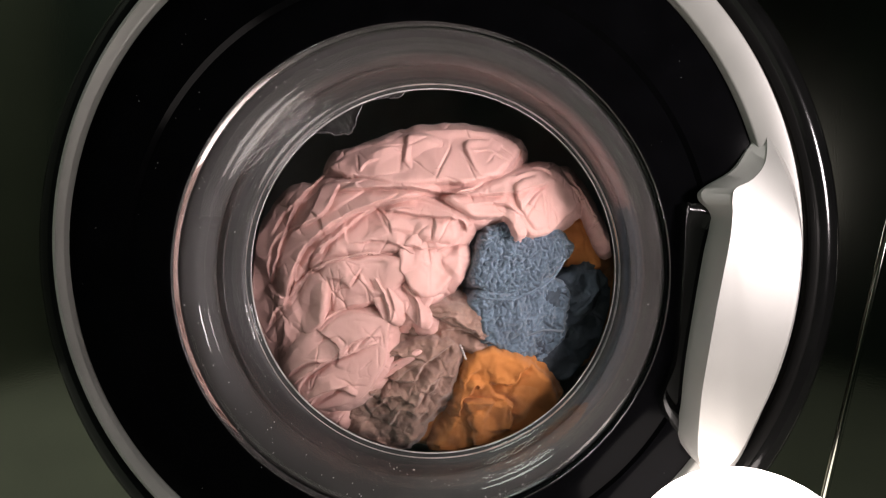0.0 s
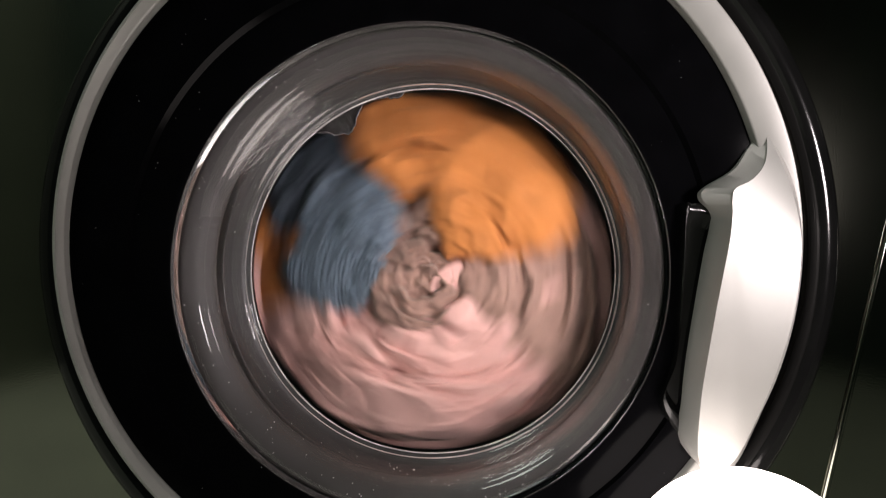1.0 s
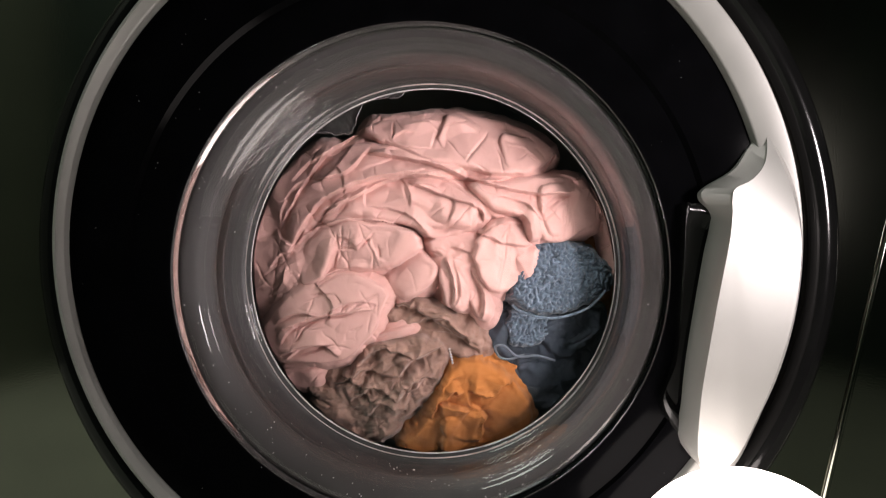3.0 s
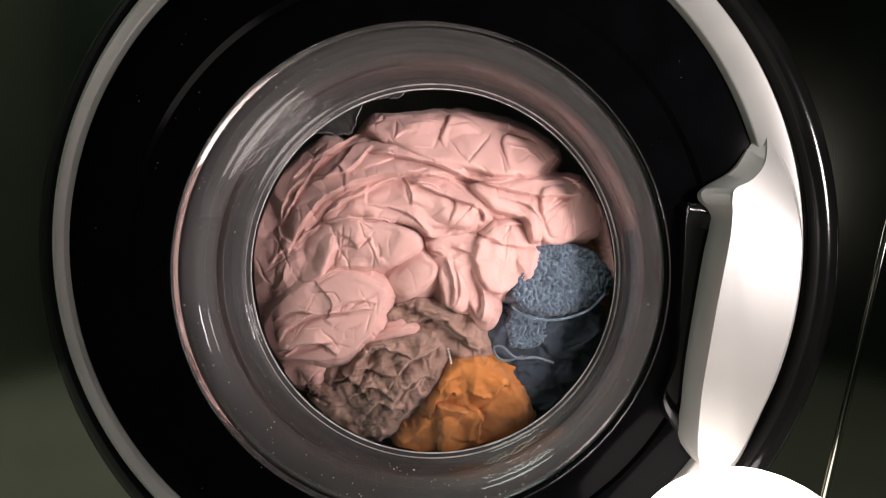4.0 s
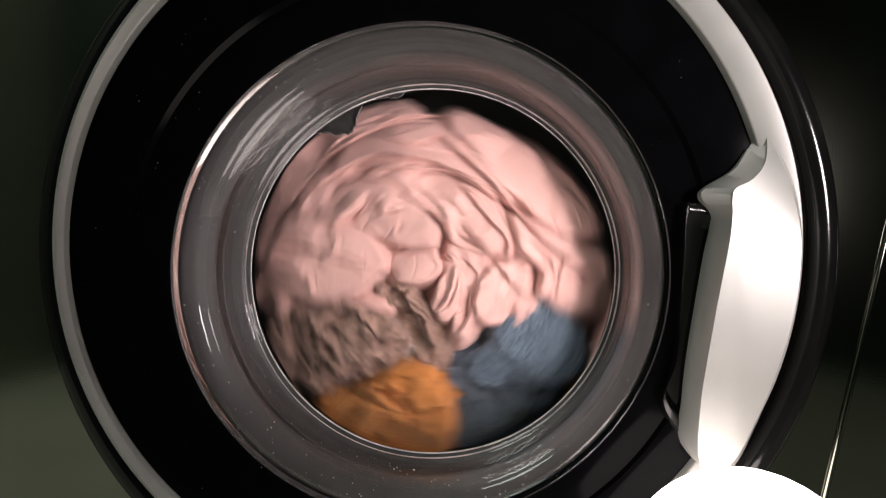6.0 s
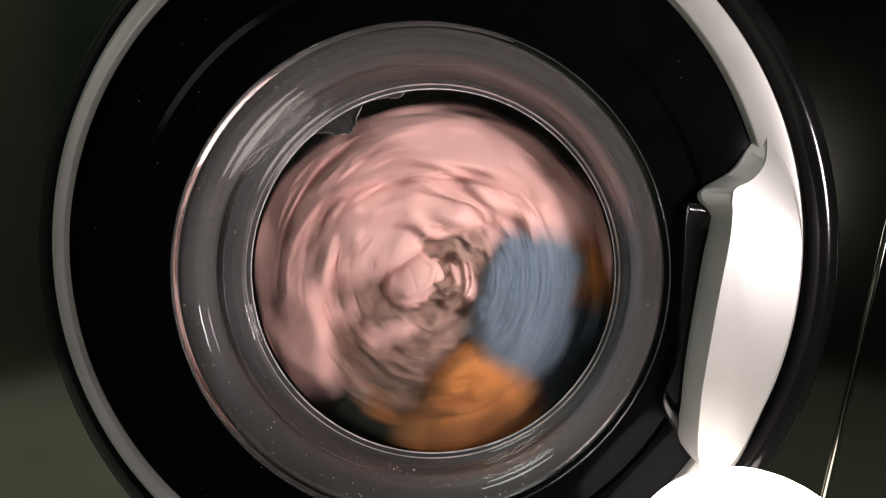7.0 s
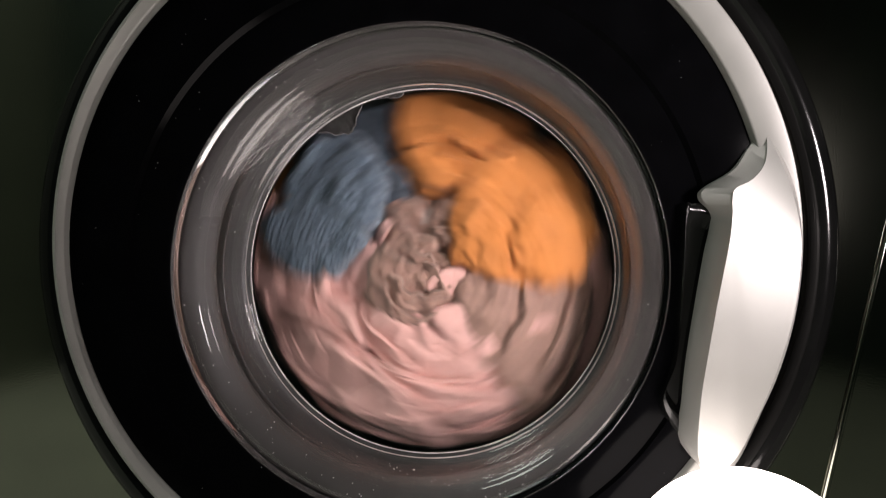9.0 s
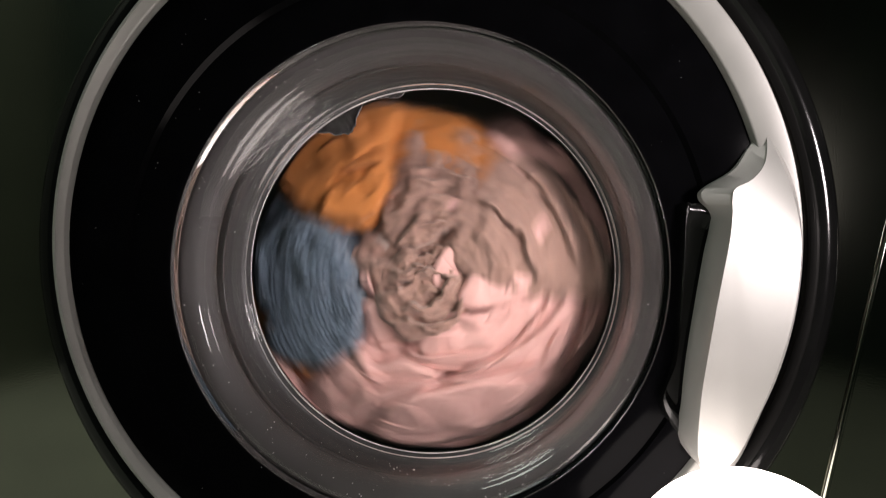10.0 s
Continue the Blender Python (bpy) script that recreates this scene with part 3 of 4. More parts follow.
TOWEL_ROLLS = [
    ([(-74, -78), (-52, -66), (-30, -70), (-8, -52)], 4.5, 5),
    ([(-66, -90), (-44, -80), (-26, -88), (-4, -70)], 4.5, 5),
    ([(-56, -58), (-34, -52), (-12, -58), (4, -48)], 4.0, 5),
    ([(-50, -102), (-38, -92), (-20, -98)], 4.0, 5),
    ([(-40, -24), (-14, -22), (12, -40), (34, -56)], 4.5, 6),
    ([(-20, -34), (4, -30), (26, -48)], 4.0, 5),
    ([(-22, -86), (-14, -74), (2, -72)], 3.5, 5),
    ([(-70, -66), (-58, -76), (-48, -92)], 3.5, 5),
]
COVER_ROLLS = [
    ([(-112, 36), (-96, 59), (-77, 86), (-50, 108)], 4.0, 7),
    ([(-104, 16), (-81, 51), (-50, 67), (-3, 75)], 4.5, 8),
    ([(-77, 43), (-50, 59), (-18, 71), (13, 67)], 4.0, 7),
    ([(-50, 88), (-3, 79), (32, 67), (64, 69)], 5.5, 9),
    ([(32, 67), (68, 57), (103, 59)], 4.5, 8),
    ([(-50, 41), (-18, 36), (-2, 25)], 4.5, 7),
    ([(-18, 67), (9, 55), (32, 47), (35, 37)], 4.0, 7),
    ([(42, 36), (62, 42), (70, 24)], 3.5, 6),
    ([(-94, 30), (-72, 40), (-40, 41), (-8, 32)], -4.0, 5),
    ([(-86, 70), (-60, 74), (-44, 92)], 3.5, 7),
]


def cord(name, points, radius, mat, parent, label=""):
    """A thin round cord through points in millimetres: across, up, towards the door."""
    pts = smooth_rings(points, 6)
    bm = bmesh.new()
    rows = []
    for i, p in enumerate(pts):
        a, b = np.array(pts[max(i - 1, 0)]), np.array(pts[min(i + 1, len(pts) - 1)])
        w = (b - a) / (np.linalg.norm(b - a) + 1e-9)
        side = np.cross(w, (0, 0, 1.0))
        side = side / (np.linalg.norm(side) + 1e-9)
        up = np.cross(side, w)
        rows.append([bm.verts.new(tuple((np.array((p[0], -p[2], p[1])) + radius * (math.cos(t) * np.array((side[0], -side[2], side[1])) + math.sin(t) * np.array((up[0], -up[2], up[1])))) / 1000)) for t in np.linspace(0, 2 * math.pi, 9)[:-1]])
    for a, b in zip(rows, rows[1:]):
        for k in range(8):
            bm.faces.new((a[k], a[(k + 1) % 8], b[(k + 1) % 8], b[k]))
    bm.faces.new(rows[0])
    bm.faces.new(rows[-1])
    return part(name, bm, mat, parent, label)


def bed_cover():
    t = thing("bed_cover", "crumpled dusty pink cotton bed cover, wet and folded", "bedding", group="laundry", at=AXIS)
    laps = []
    laps.append(([(-134, -12), (-130, 36), (-114, 72), (-82, 100), (-59, 92), (-82, 44), (-90, -12), (-82, -60), (-114, -68)], -16, 6, 10))
    laps.append(([(-128, -28), (-126, 8), (-114, 24), (-106, -12), (-104, -48), (-114, -60)], -11, 5, 7))
    laps.append(([(-126, 20), (-118, 44), (-106, 56), (-104, 24), (-114, 8)], -10, 5, 6))
    laps.append(([(-133, 25), (-125, 51), (-90, 76), (-51, 103), (-35, 88), (-82, 56), (-94, 28), (-106, 0), (-133, -4)], -12, 6, 8))
    laps.append(([(-135, 4), (-94, 16), (-90, -28), (-122, -55), (-128, -35)], -12, 6, 8))
    laps.append(([(117, 68), (130, 38), (135, 4), (135, 0), (131, 33)], 0, 4, 7))
    laps.append(([(-108, 16), (-102, 56), (-70, 88), (-51, 98), (-11, 90), (29, 74), (5, 68), (-31, 71), (-66, 56), (-82, 38), (-94, 26)], 1, 6, 9, -0.02, 0.03))
    laps.append(([(-51, 109), (-27, 113), (13, 119), (61, 110), (95, 90), (67, 68), (33, 73), (1, 79), (-27, 92), (-47, 101)], 5, 6, 9, 0.0, 0.02))
    laps.append(([(23, 67), (65, 68), (105, 72), (129, 41), (93, 22), (76, 24), (71, 43), (45, 44), (33, 53)], 6, 6, 9))
    laps.append(([(-82, 39), (-62, 60), (-31, 73), (9, 74), (33, 56), (38, 42), (25, 29), (1, 26), (-11, 35), (-47, 41), (-70, 37)], 4, 6, 9, 0.0, -0.03))
    laps.append(([(-47, 58), (-19, 62), (13, 56), (25, 40), (5, 32), (-27, 44)], 8, 4, 8))
    laps.append(([(-96, 8), (-86, 32), (-62, 41), (-35, 40), (-9, 31), (-5, 20), (-27, 7), (-51, 3), (-82, -1), (-94, -6)], 8, 6, 8))
    laps.append(([(-31, 4), (-9, 21), (4, 8), (1, -4), (-19, -18), (-31, -9)], 9, 5, 7))
    laps.append(([(-90, 63), (-66, 82), (-31, 92), (-26, 81), (-59, 71), (-82, 51)], 6, 4, 7))
    laps.append(([(-31, 86), (-3, 82), (26, 72), (5, 68), (-27, 70)], 5, 4, 6))
    laps.append(([(-82, 45), (-66, 53), (-50, 56), (-70, 37)], 8, 4, 6))
    laps.append(([(-51, 107), (-42, 114), (-26, 105), (-31, 93), (-47, 100)], 8, 3, 6))
    laps.append(([(13, 119), (42, 105), (33, 75), (13, 81), (3, 100)], 8, 4, 8))
    laps.append(([(46, 105), (90, 91), (67, 68), (51, 73)], 8, 4, 8, 0.04, 0.03))
    laps.append(([(73, 64), (105, 69), (111, 44), (93, 25), (79, 28)], 9, 4, 8))
    laps.append(([(33, 57), (55, 61), (72, 52), (78, 25), (69, 23), (63, 41), (45, 47)], 10, 4, 6))
    laps.append(([(-18, 68), (13, 66), (34, 49), (25, 31), (9, 35), (-11, 47)], 10, 4, 7))
    laps.append(([(-96, 8), (-86, 32), (-66, 38), (-66, 20), (-78, -4), (-94, -6)], 10, 4, 7))
    laps.append(([(-124, 4), (-98, 15), (-99, -1), (-121, -9)], 1, 4, 6))
    laps.append(([(-118, -16), (-97, 2), (-94, -12), (-112, -26)], 2, 4, 6))
    laps.append(([(-52, -43), (-19, -32), (-12, -36), (-31, -44), (-47, -49)], 4, 4, 5))
    laps.append(([(-113, -70), (-82, -63), (-84, -79), (-104, -83)], -4, 5, 8))
    cloth("cloth", PINK, t, laps, COVER_CREASES, UPPER_TUCKS + LOWER_TUCKS + SIDE_TUCKS, seed=3, step=0.45, bed=6.0, rolls=COVER_ROLLS, facet=1.6, warp=1.5, fine=0.5, rumple=0.4, pleat=1.7)
    laps = []
    laps.append(([(-5, 28), (29, 34), (37, 4), (13, 4)], 2, 4, 8))
    laps.append(([(31, 28), (55, 41), (71, 20), (72, 8), (49, -14), (35, -8), (28, 12)], 10, 5, 8, -0.04, 0.0))
    laps.append(([(3, 12), (13, 21), (23, 8), (26, -20), (17, -27), (6, -20)], 8, 6, 7))
    laps.append(([(22, 4), (33, -3), (44, -20), (39, -33), (29, -30), (23, -16)], 9, 6, 7))
    inner = cloth("inner_fold", PINK, t, laps, [(*[(53, 40), (45, -10)], 1.2, 0.9), (*[(13, 16), (18, -20)], 1.6, 1.0)], [
        (*[(33, 28), (55, 36)], 2.0, 6),
        (*[(15, 8), (13, -22)], 3.0, 5),
        (*[(33, -6), (31, -28)], 3.0, 5),
        (*[(13, 20), (31, 8)], 2.5, 6),
        (*[(45, 34), (69, 36)], 2.0, 5),
    ], seed=17, step=0.45, bed=8.0, facet=1.3, warp=1.5, fine=0.5, rolls=[([(30, 30), (50, 22), (71, 22)], 3.0, 6), ([(8, 14), (14, -4), (12, -24)], 4.0, 5), ([(26, 4), (34, -12), (32, -30)], 4.0, 5)])
    laps = []
    laps.append(([(-131, 25), (-102, 88), (-46, 127), (-34, 96), (-76, 66), (-98, 19)], -4, 6, 9))
    laps.append(([(-51, 124), (23, 134), (86, 104), (64, 78), (17, 100), (-36, 94)], -3, 6, 9))
    laps.append(([(77, 109), (123, 59), (129, 16), (97, 28), (90, 44), (63, 78)], -5, 6, 9))
    outer = cloth("outer_fold", PINK, t, laps, [], seed=37, step=0.8, rumple=1.6)
    laps = []
    laps.append(([(-115, -22), (-98, -8), (-78, 2), (-51, 6), (-30, -9), (-35, -20), (-40, -37), (-59, -57), (-86, -60), (-115, -57), (-125, -39)], 9, 6, 9))
    laps.append(([(-114, -37), (-82, -26), (-38, -18), (-40, -37), (-59, -57), (-86, -61), (-106, -53)], 10, 4, 7))
    laps.append(([(-107, -53), (-70, -46), (-65, -57), (-86, -62)], 11, 4, 6))
    lower = cloth("lower_fold", PINK, t, laps, LOWER_CREASES, [(k[0], k[1], k[2] * 1.6, k[3]) for k in LOWER_TUCKS + SIDE_TUCKS if k[0][0] < -60 and k[0][1] < 0], seed=27, step=0.45, bed=10.5, crisp=0.6, pleat=1.6, facet=1.6, warp=1.5, fine=0.5, rumple=0.3, glass=22.0,
                  rolls=[([(-112, -38), (-80, -26), (-40, -22)], 3.0, 8), ([(-84, -2), (-70, -18), (-76, -30)], 2.0, 6), ([(-110, -54), (-84, -46), (-66, -54)], 3.0, 6)])
    return t, inner, lower, outer


def brown_towel():
    t = thing("brown_towel", "crumpled taupe brown terry towel", "towel", group="laundry", at=AXIS)
    laps = []
    laps.append(([(-114, -44), (-90, -8), (-43, -4), (-27, -40), (-47, -80), (-82, -88), (-106, -72)], -6, 6, 10))
    laps.append(([(-90, -20), (-51, -12), (-39, -40), (-62, -64), (-86, -52)], -2, 5, 9))
    laps.append(([(-94, -87), (-51, -76), (-23, -111), (-55, -123), (-80, -108)], -4, 5, 8))
    laps.append(([(-43, -28), (-3, -11), (29, -26), (44, -60), (21, -64), (1, -46), (-19, -38)], 0, 5, 8))
    laps.append(([(-76, -80), (-66, -64), (-51, -47), (-11, -38), (8, -48), (11, -68), (-6, -92), (-27, -108), (-59, -98)], 1, 7, 10))
    laps.append(([(-66, -80), (-35, -76), (-11, -84), (-27, -103), (-55, -98)], 6, 4, 9))
    cloth("cloth", BROWN, t, laps, [(*[(-59, -68), (-3, -48)], 2, 1.5), (*[(-66, -92), (-47, -68)], 2, 1.6), (*[(-27, -84), (5, -60)], 2, 1.5), (*[(-15, -20), (29, -48)], 1.5, 1.5)], [
        (*[(-66, -84), (-31, -60)], 3.0, 6),
        (*[(-51, -92), (-27, -80)], -3.0, 6),
        (*[(-31, -84), (-3, -52)], 3.0, 6),
        (*[(-59, -64), (-27, -48)], 2.5, 6),
        (*[(-27, -100), (-19, -80)], 3.0, 5),
        (*[(-74, -80), (-59, -64)], -2.5, 6),
        (*[(-19, -28), (13, -28)], 2.5, 6),
        (*[(-3, -40), (33, -52)], 3.0, 6),
        (*[(-43, -72), (-11, -60)], 2.5, 5),
    ],
        seed=31, warp=4, rumple=2.2, rumple_size=9, grain=0.5, grain_size=2.6, crisp=1.8, fine=1.6, pleat=2.0, bed=2.0, rolls=TOWEL_ROLLS)
    bm = bmesh.new()
    for k in range(6):
        bmesh.ops.create_icosphere(bm, subdivisions=1, radius=0.0010, matrix=Matrix.Translation((0.0104 + 0.0004 * k, -0.0185, -0.0500 - 0.0019 * k)))
    part("beaded_cord", bm, LIP, t, "short pale beaded cord")
    laps = []
    laps.append(([(-30, -16), (-12, -38), (-40, -92), (-76, -112), (-112, -70), (-134, -20), (-134, 6), (-84, 0)], 0, 7, 16))
    laps.append(([(-40, -24), (-30, -48), (-62, -92), (-96, -76), (-104, -40), (-76, -24)], 3, 6, 12))
    laps.append(([(-90, -4), (-66, -16), (-92, -60), (-124, -40), (-126, -6)], 2, 6, 12))
    back = cloth("towel_end", BROWN, t, laps, [], seed=231, warp=5, rumple=2.0, rumple_size=12, grain=0.5, grain_size=2.6, step=0.8, crisp=1.4, fine=1.0, pleat=1.0, bed=2.0,
                 rolls=[([(-40, -70), (-62, -50), (-74, -14)], 5.0, 8), ([(-66, -98), (-90, -66), (-104, -18)], 5.0, 9), ([(-96, -84), (-116, -50), (-122, -10)], 4.0, 8)])
    laps = []
    laps.append(([(-34, -14), (-20, 12), (8, 20), (30, 4), (34, -22), (12, -44), (-18, -42)], 4, 7, 12))
    laps.append(([(-24, -10), (-8, 10), (12, 6), (8, -14), (-12, -24)], 8, 5, 7))
    laps.append(([(0, -12), (22, 0), (28, -20), (10, -36), (-6, -30)], 8, 5, 7))
    tuck = cloth("gathered_middle", BROWN, t, laps, [], seed=271, warp=4, rumple=2.4, rumple_size=8, grain=0.4, grain_size=2.6, step=0.6, crisp=2.2, fine=1.4, pleat=1.6, bed=4.0,
                 rolls=[([(-26, -4), (-10, 8), (8, 2)], 5.0, 4), ([(-24, -18), (-6, -8), (16, -14)], 6.0, 4), ([(-14, -34), (4, -24), (24, -30)], 5.5, 4), ([(2, 10), (14, -4), (28, -8)], 5.0, 4), ([(-30, -14), (-18, -26), (-6, -38)], 5.0, 4)])
    return t, back, tuck


def orange_shirt():
    t = thing("orange_shirt", "crumpled ochre orange jersey shirt", "shirt", group="laundry", at=AXIS)
    laps = []
    laps.append(([(-27, -125), (-3, -96), (6, -132), (-12, -134)], -1, 5, 8))
    laps.append(([(5, -70), (25, -56), (49, -63), (65, -84), (75, -112), (44, -131), (14, -134), (-7, -115), (-3, -92)], 3, 7, 10))
    laps.append(([(-1, -88), (25, -68), (55, -66), (47, -80), (31, -90), (13, -94)], 8, 5, 7))
    laps.append(([(1, -99), (26, -95), (35, -133), (6, -131)], 9, 5, 7))
    cloth("cloth", ORANGE, t, laps, [(*[(33, -84), (27, -129)], 2, 1.6)], [(*[(1, -84), (21, -72)], 2.5, 7)], seed=61, warp=4, rumple=1.0, crisp=0.5, pleat=0.5, fine=0.2, bed=4.0,
          rolls=[([(23, -79), (36, -84), (44, -79), (53, -71)], 7.0, 6), ([(25, -95), (17, -90), (1, -91)], 7.0, 9), ([(30, -120), (33, -108), (32, -95)], 7.0, 9),
                 ([(-4, -103), (1, -91), (20, -81)], 4.5, 8), ([(24, -80), (27, -90), (33, -96)], -4.5, 6)])
    laps = []
    laps.append(([(-82, -60), (-51, -28), (-11, -12), (13, -28), (29, -60), (25, -100), (-12, -134), (-55, -121)], -4, 7, 12))
    laps.append(([(-82, -64), (-66, -44), (-27, -44), (-11, -76), (-35, -107), (-72, -108)], 1, 6, 10))
    laps.append(([(-51, -28), (-11, -16), (13, -44), (9, -68), (-27, -52)], 0, 6, 9))
    flap = cloth("shirt_back", ORANGE, t, laps, [(*[(-66, -60), (-3, -44)], 2, 2.5), (*[(-51, -92), (5, -68)], 2.5, 2.5)], seed=141, warp=5, rumple=1.4, crisp=0.8, step=0.9, pleat=0.6, fine=0.2)
    laps = []
    laps.append(([(97, 36), (125, 28), (147, -13), (134, -64), (100, -99), (77, -60), (101, -28), (93, 4)], -9, 7, 12))
    laps.append(([(105, 28), (125, 16), (139, -21), (109, -28), (97, -4)], -5, 5, 9))
    side = cloth("sleeve", ORANGE, t, laps, seed=171, warp=4, rumple=1.4, step=0.9)
    return t, flap, side


def blue_towel():
    t = thing("blue_towel", "crumpled steel blue terry towel", "towel", group="laundry", at=AXIS)
    laps = []
    laps.append(([(50, -24), (77, -26), (89, -40), (71, -54), (53, -51)], -2, 5, 8))
    laps.append(([(50, -10), (69, 24), (97, 28), (123, 14), (137, -9), (105, -26), (77, -31), (57, -22)], 1, 8, 14))
    cloth("cloth", BLUE, t, laps, seed=81, warp=3, rumple=1.0, rumple_size=9, grain=3.6, grain_size=3.0, step=0.55, pleat=0, fine=0, crisp=0.8)
    laps = []
    laps.append(([(45, -20), (89, -12), (127, -28), (117, -68), (81, -92), (49, -64)], -4, 7, 12))
    laps.append(([(53, -28), (85, -24), (93, -56), (69, -72), (49, -52)], 0, 6, 10))
    end = cloth("towel_end", BLUE, t, laps, seed=191, warp=4, rumple=1.4, rumple_size=10, grain=3.0, grain_size=3.2, step=0.6, pleat=0, fine=0)
    cord("hem", [(55, -21, 13), (62, -26, 15), (77, -30, 15), (92, -29, 15), (109, -23, 14), (121, -12, 11)], 0.9, BLUE, t, "stitched hem of the towel")
    return t, end


def navy_shirt():
    t = thing("navy_shirt", "dark navy blue cotton garment", "shirt", group="laundry", at=AXIS)
    laps = []
    laps.append(([(73, -28), (127, -18), (138, -47), (113, -86), (83, -101), (59, -80), (41, -56), (33, -26)], -7, 6, 10))
    laps.append(([(77, -32), (127, -24), (126, -47), (93, -68), (77, -52)], -3, 5, 10))
    laps.append(([(53, -60), (77, -60), (101, -86), (83, -108), (57, -92)], -4, 5, 10))
    cloth("cloth", NAVY, t, laps, seed=101, warp=4, rumple=1.5)
    cord("drawstring", [(86, -62, 3), (73, -58, 4), (59, -58, 5), (49, -50, 6), (43, -51, 6), (46, -58, 5), (53, -60, 4), (64, -57, 4)], 0.9, CORD, t, "thin blue-grey drawstring loop")
    return t


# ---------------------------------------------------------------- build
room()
machine()
HANDLE_FACE = [(0.1887, 0.5841), (0.1976, 0.5521), (0.2031, 0.5195), (0.2037, 0.4939), (0.1996, 0.4619), (0.1900, 0.4300), (0.1778, 0.4012), (0.1650, 0.3782), (0.1529, 0.3730), (0.1446, 0.3804), (0.1458, 0.4108), (0.1497, 0.4364), (0.1561, 0.4715), (0.1618, 0.5003), (0.1650, 0.5195), (0.1657, 0.5285), (0.1682, 0.5355), (0.1791, 0.5413), (0.1880, 0.5515), (0.1919, 0.5681)]
GRIP = [(0.1464, 0.5235), (0.1505, 0.5276), (0.1614, 0.5255), (0.1634, 0.5167), (0.1560, 0.4663), (0.1498, 0.4152), (0.1461, 0.3887), (0.1403, 0.3907), (0.1321, 0.4077), (0.1403, 0.4322), (0.1444, 0.4799)]
HANDLE_BASE = [(0.1958, 0.5896), (0.2068, 0.5550), (0.2128, 0.5203), (0.2135, 0.4937), (0.2092, 0.4604), (0.1992, 0.4271), (0.1865, 0.3964), (0.1732, 0.3711), (0.1592, 0.3664), (0.1425, 0.3854), (0.1439, 0.4087), (0.1465, 0.4337), (0.1519, 0.4670), (0.1572, 0.4970), (0.1612, 0.5187), (0.1539, 0.5303), (0.1565, 0.5366), (0.1732, 0.5470), (0.1825, 0.5596), (0.1925, 0.5729)]
door()
globe_lamp()
drum_thing = drum()
cover, inner_fold, lower_fold, outer_fold = bed_cover()
brown, brown_end, brown_middle = brown_towel()
shirt, shirt_back, sleeve = orange_shirt()
blue, towel_end = blue_towel()
navy = navy_shirt()

# turn of the drum, clockwise as seen from the door: seconds, degrees
TURN_BACK = [(0.0, -14), (0.3, -15), (0.4, -22), (0.5, -36), (0.6, -50), (0.7, -67), (0.8, -96), (0.9, -135), (1.0, -175), (1.1, -217), (1.2, -250), (1.3, -278),
             (1.4, -300), (1.5, -318), (1.6, -333), (1.7, -346), (1.8, -355), (2.0, -362), (2.5, -362), (3.5, -360), (5.7, -360)]
TURN_ON = [(5.9, 12), (6.05, 45), (6.2, 84), (6.35, 127), (6.5, 172), (6.65, 218), (6.8, 265), (6.9, 311), (7.0, 358), (7.1, 386), (7.2, 414), (7.3, 436), (7.4, 460), (7.5, 478),
           (7.6, 502), (7.7, 531), (7.8, 563), (7.9, 596), (8.0, 627), (8.1, 668), (8.2, 714), (8.3, 742), (8.4, 770), (8.5, 792)]
TURN_LAST = [(8.6, 816), (8.7, 839), (8.8, 862), (8.9, 889), (9.0, 923), (9.1, 955), (9.2, 996), (9.3, 1052), (9.4, 1089), (9.5, 1110), (9.6, 1135), (9.7, 1159), (9.8, 1184), (9.9, 1209), (10.0, 1235)]


def ease(t):
    t = min(1.0, max(0.0, t))
    return t * t * (3 - 2 * t)


def forward(angle):
    """How far the shirt's back has fallen forward, by the shirt's place round the drum: over the top it opens out."""
    a = (angle + 162) % 360
    return ease((a - 296) / 50) if a > 180 else 1 - ease((a - 80) / 40)


def over_top(angle):
    """How far the brown towel's end has fallen forward: it comes out near the top and is buried again at the bottom."""
    a = (angle + 245) % 360
    return ease((a - 315) / 40) if a > 215 else 1 - ease((a - 152) / 45)


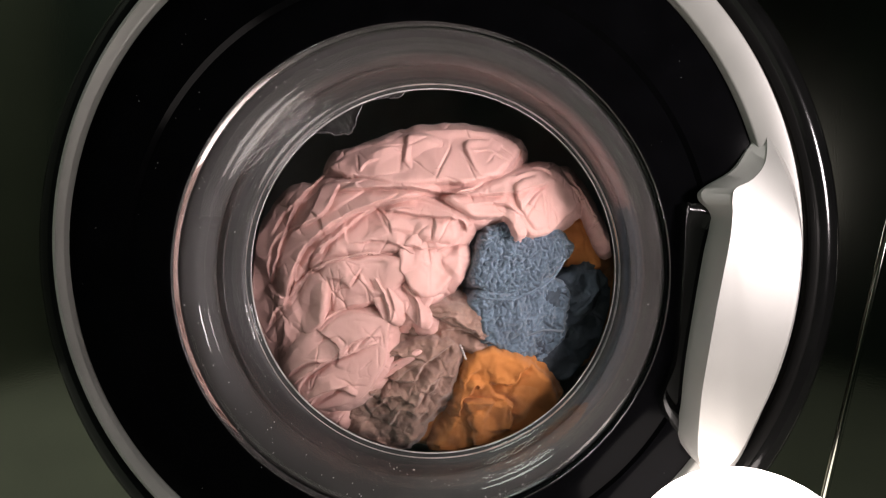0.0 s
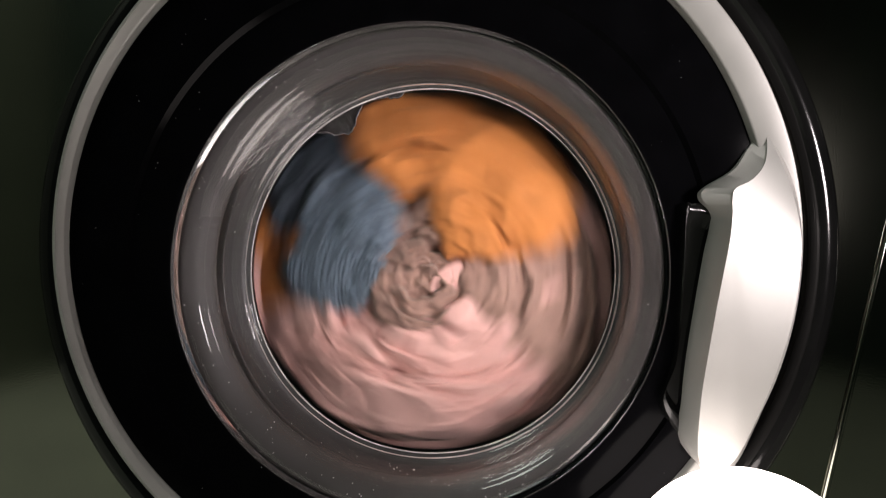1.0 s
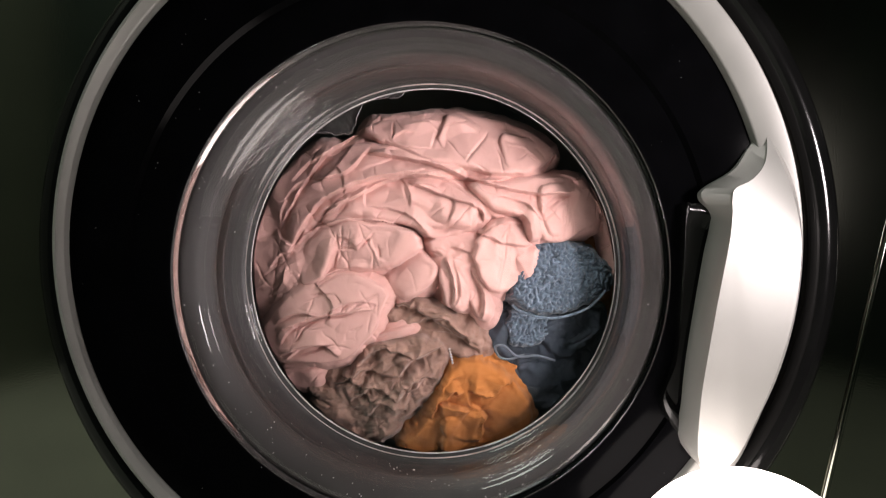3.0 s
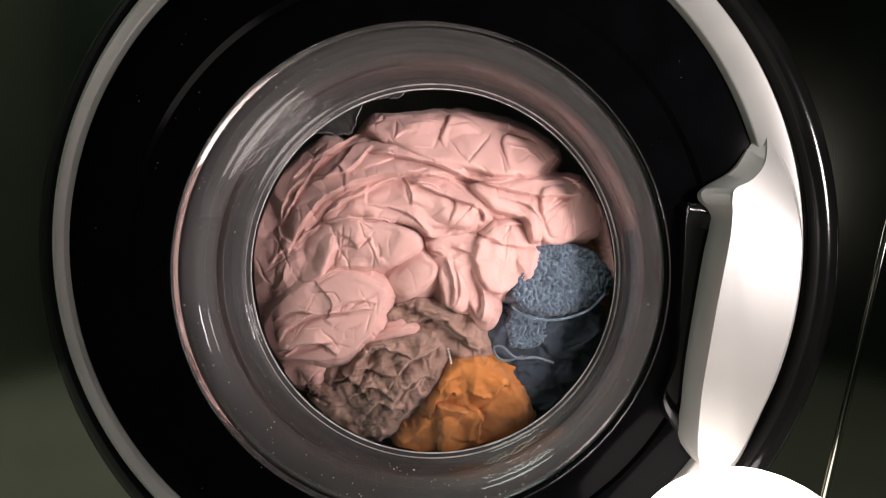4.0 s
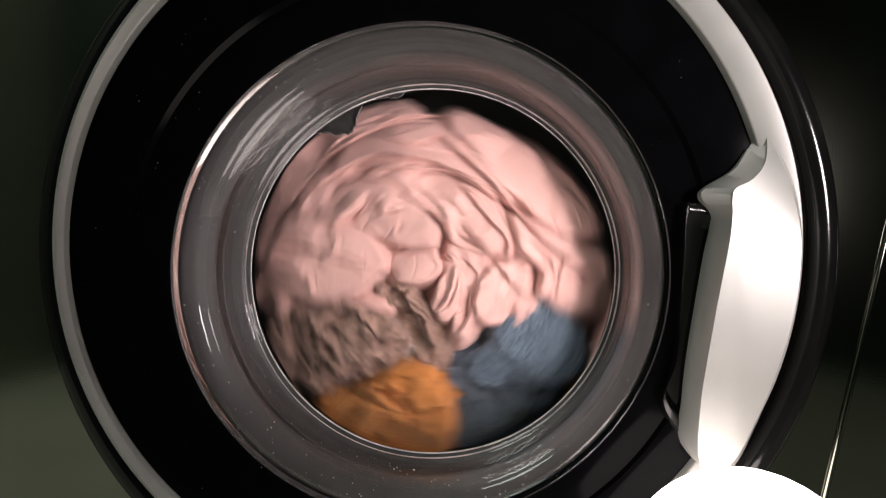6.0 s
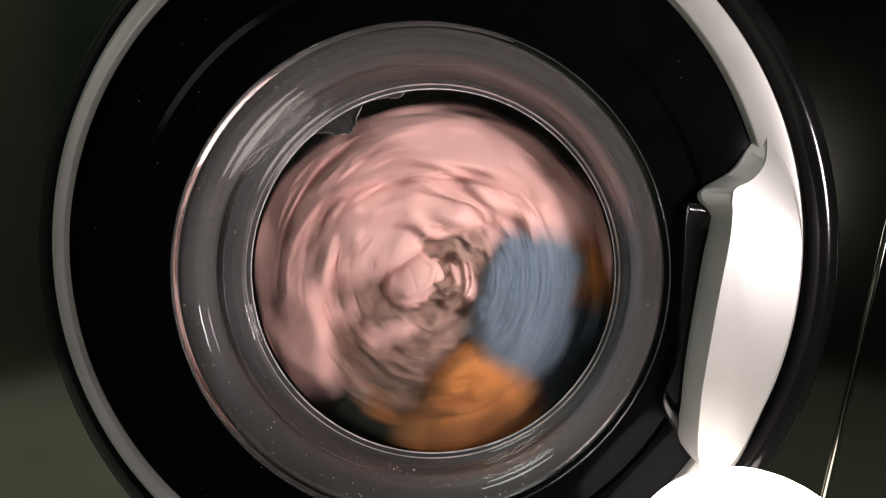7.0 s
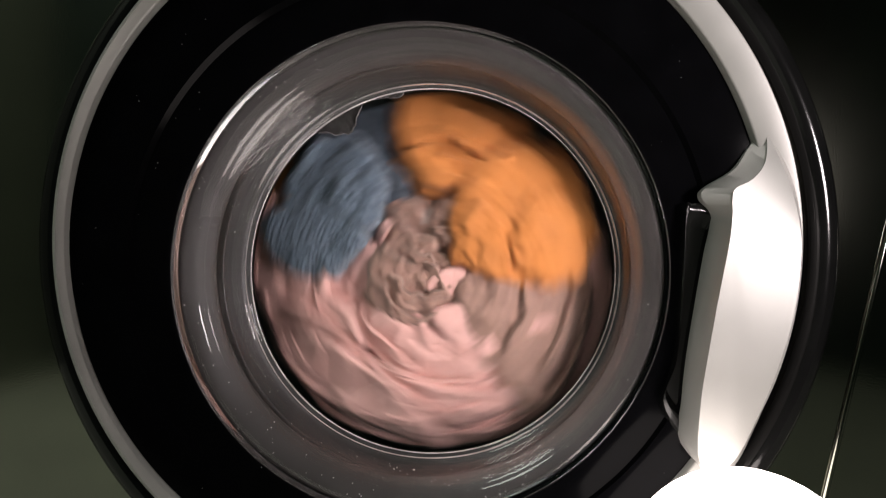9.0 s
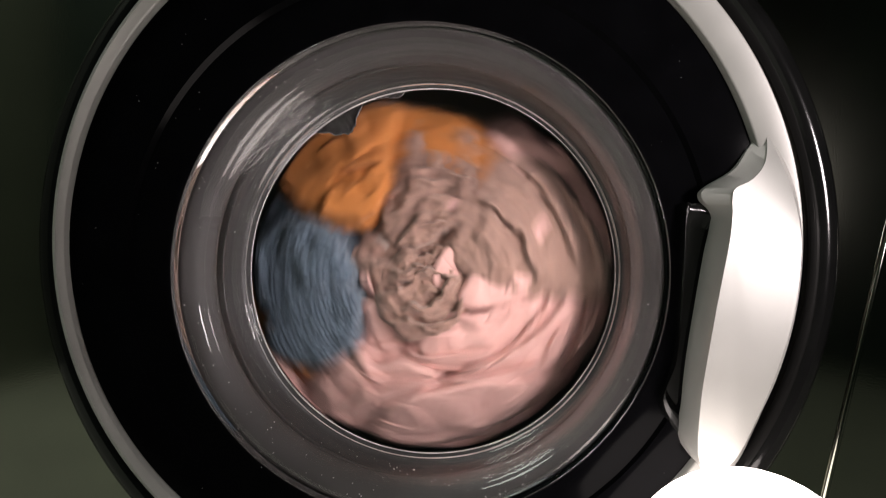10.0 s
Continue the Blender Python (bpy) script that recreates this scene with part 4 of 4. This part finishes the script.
def motions():
    turns = TURN_BACK + [(t, a - 360) for t, a in TURN_ON + TURN_LAST]

    def early(t):
        return 1 - ease((t - 0.3) / 0.9)

    def spin(t):
        """1 while the drum tumbles the laundry, 0 at rest."""
        return ease((t - 0.5) / 0.4) * (1 - ease((t - 1.45) / 0.4)) + ease((t - 5.9) / 0.5)

    walk(drum_thing, [(t, pose(*AXIS, 0, a, 0)) for t, a in turns])
    for ob, dx, dz, dturn in ((shirt, 0.0, 0.0, 2), (navy, -0.006, 0.0, 0)):
        walk(ob, [(t, pose(AXIS[0] + dx * early(t), AXIS[1], AXIS[2] + dz * early(t), 0, a + dturn * early(t), 0)) for t, a in turns])
    walk(cover, [(t, pose(AXIS[0] - 0.002 * early(t), AXIS[1] + 0.007 * spin(t), AXIS[2] - 0.014 * early(t), 0, a, 0)) for t, a in turns])
    rows = []
    for t, a in turns:
        # as it comes down from the top the blue towel hangs back and drops towards the middle
        b, side = radians(a + 105), 1 if t > 5 else -1
        back = 20 * spin(t) * max(0.0, math.cos(b - 0.26)) if t > 5 else 0
        k = 0.024 * spin(t) * max(0.0, math.cos(b - side * 1.05)) ** 0.6
        rows.append((t, pose(AXIS[0] - 0.028 * early(t) - k * math.sin(b), AXIS[1] - 0.004 * spin(t), AXIS[2] - 0.005 * early(t) - k * math.cos(b), 0, a - back, 0)))
    walk(blue, rows)
    rows = []
    for t, a in turns:
        c, s, k = math.cos(radians(a)), math.sin(radians(a)), spin(t)
        u, v = 0.010 * k, 0.018 * k                      # it is drawn in towards the middle of the drum
        rows.append((t, pose(AXIS[0] + u * c + v * s, AXIS[1] + (0.014 - 0.012 * over_top(a)) * k, AXIS[2] - u * s + v * c, 0, a + 4 * early(t), 0)))
    walk(brown, rows)
    walk(brown_end, [(t, pose(0, 0.026 - 0.033 * over_top(a) * spin(t), 0, 0, 22 * over_top(a) * spin(t), 0)) for t, a in turns])
    walk(brown_middle, [(t, pose(0.004 * spin(t), 0.040 - 0.042 * spin(t), 0.004 * spin(t))) for t, a in turns])
    walk(inner_fold, [(t, pose(-0.044 * early(t) + 0.008 * spin(t), 0.010 * spin(t), 0.011 * early(t) + 0.006 * spin(t))) for t, a in turns])
    walk(outer_fold, [(t, pose(0, 0.022 - 0.022 * spin(t), -0.026 * (1 - spin(t)))) for t, a in turns])
    walk(lower_fold, [(t, pose(0, 0.026 * spin(t), 0, 0, 18 * spin(t), 0)) for t, a in turns])
    walk(towel_end, [(t, pose(0, 0.016 - 0.022 * max(spin(t), early(t)), 0, 0, 0, 0)) for t, a in turns])
    walk(shirt_back, [(t, pose(0, 0.016 + (0.014 - 0.044 * forward(a)) * spin(t), 0, 0, (26 * forward(a) - 10) * spin(t), 0)) for t, a in turns])
    walk(sleeve, [(t, pose(0, 0.010 - 0.008 * spin(t), 0, 0, -14 * forward(a) * spin(t), 0)) for t, a in turns])


motions()
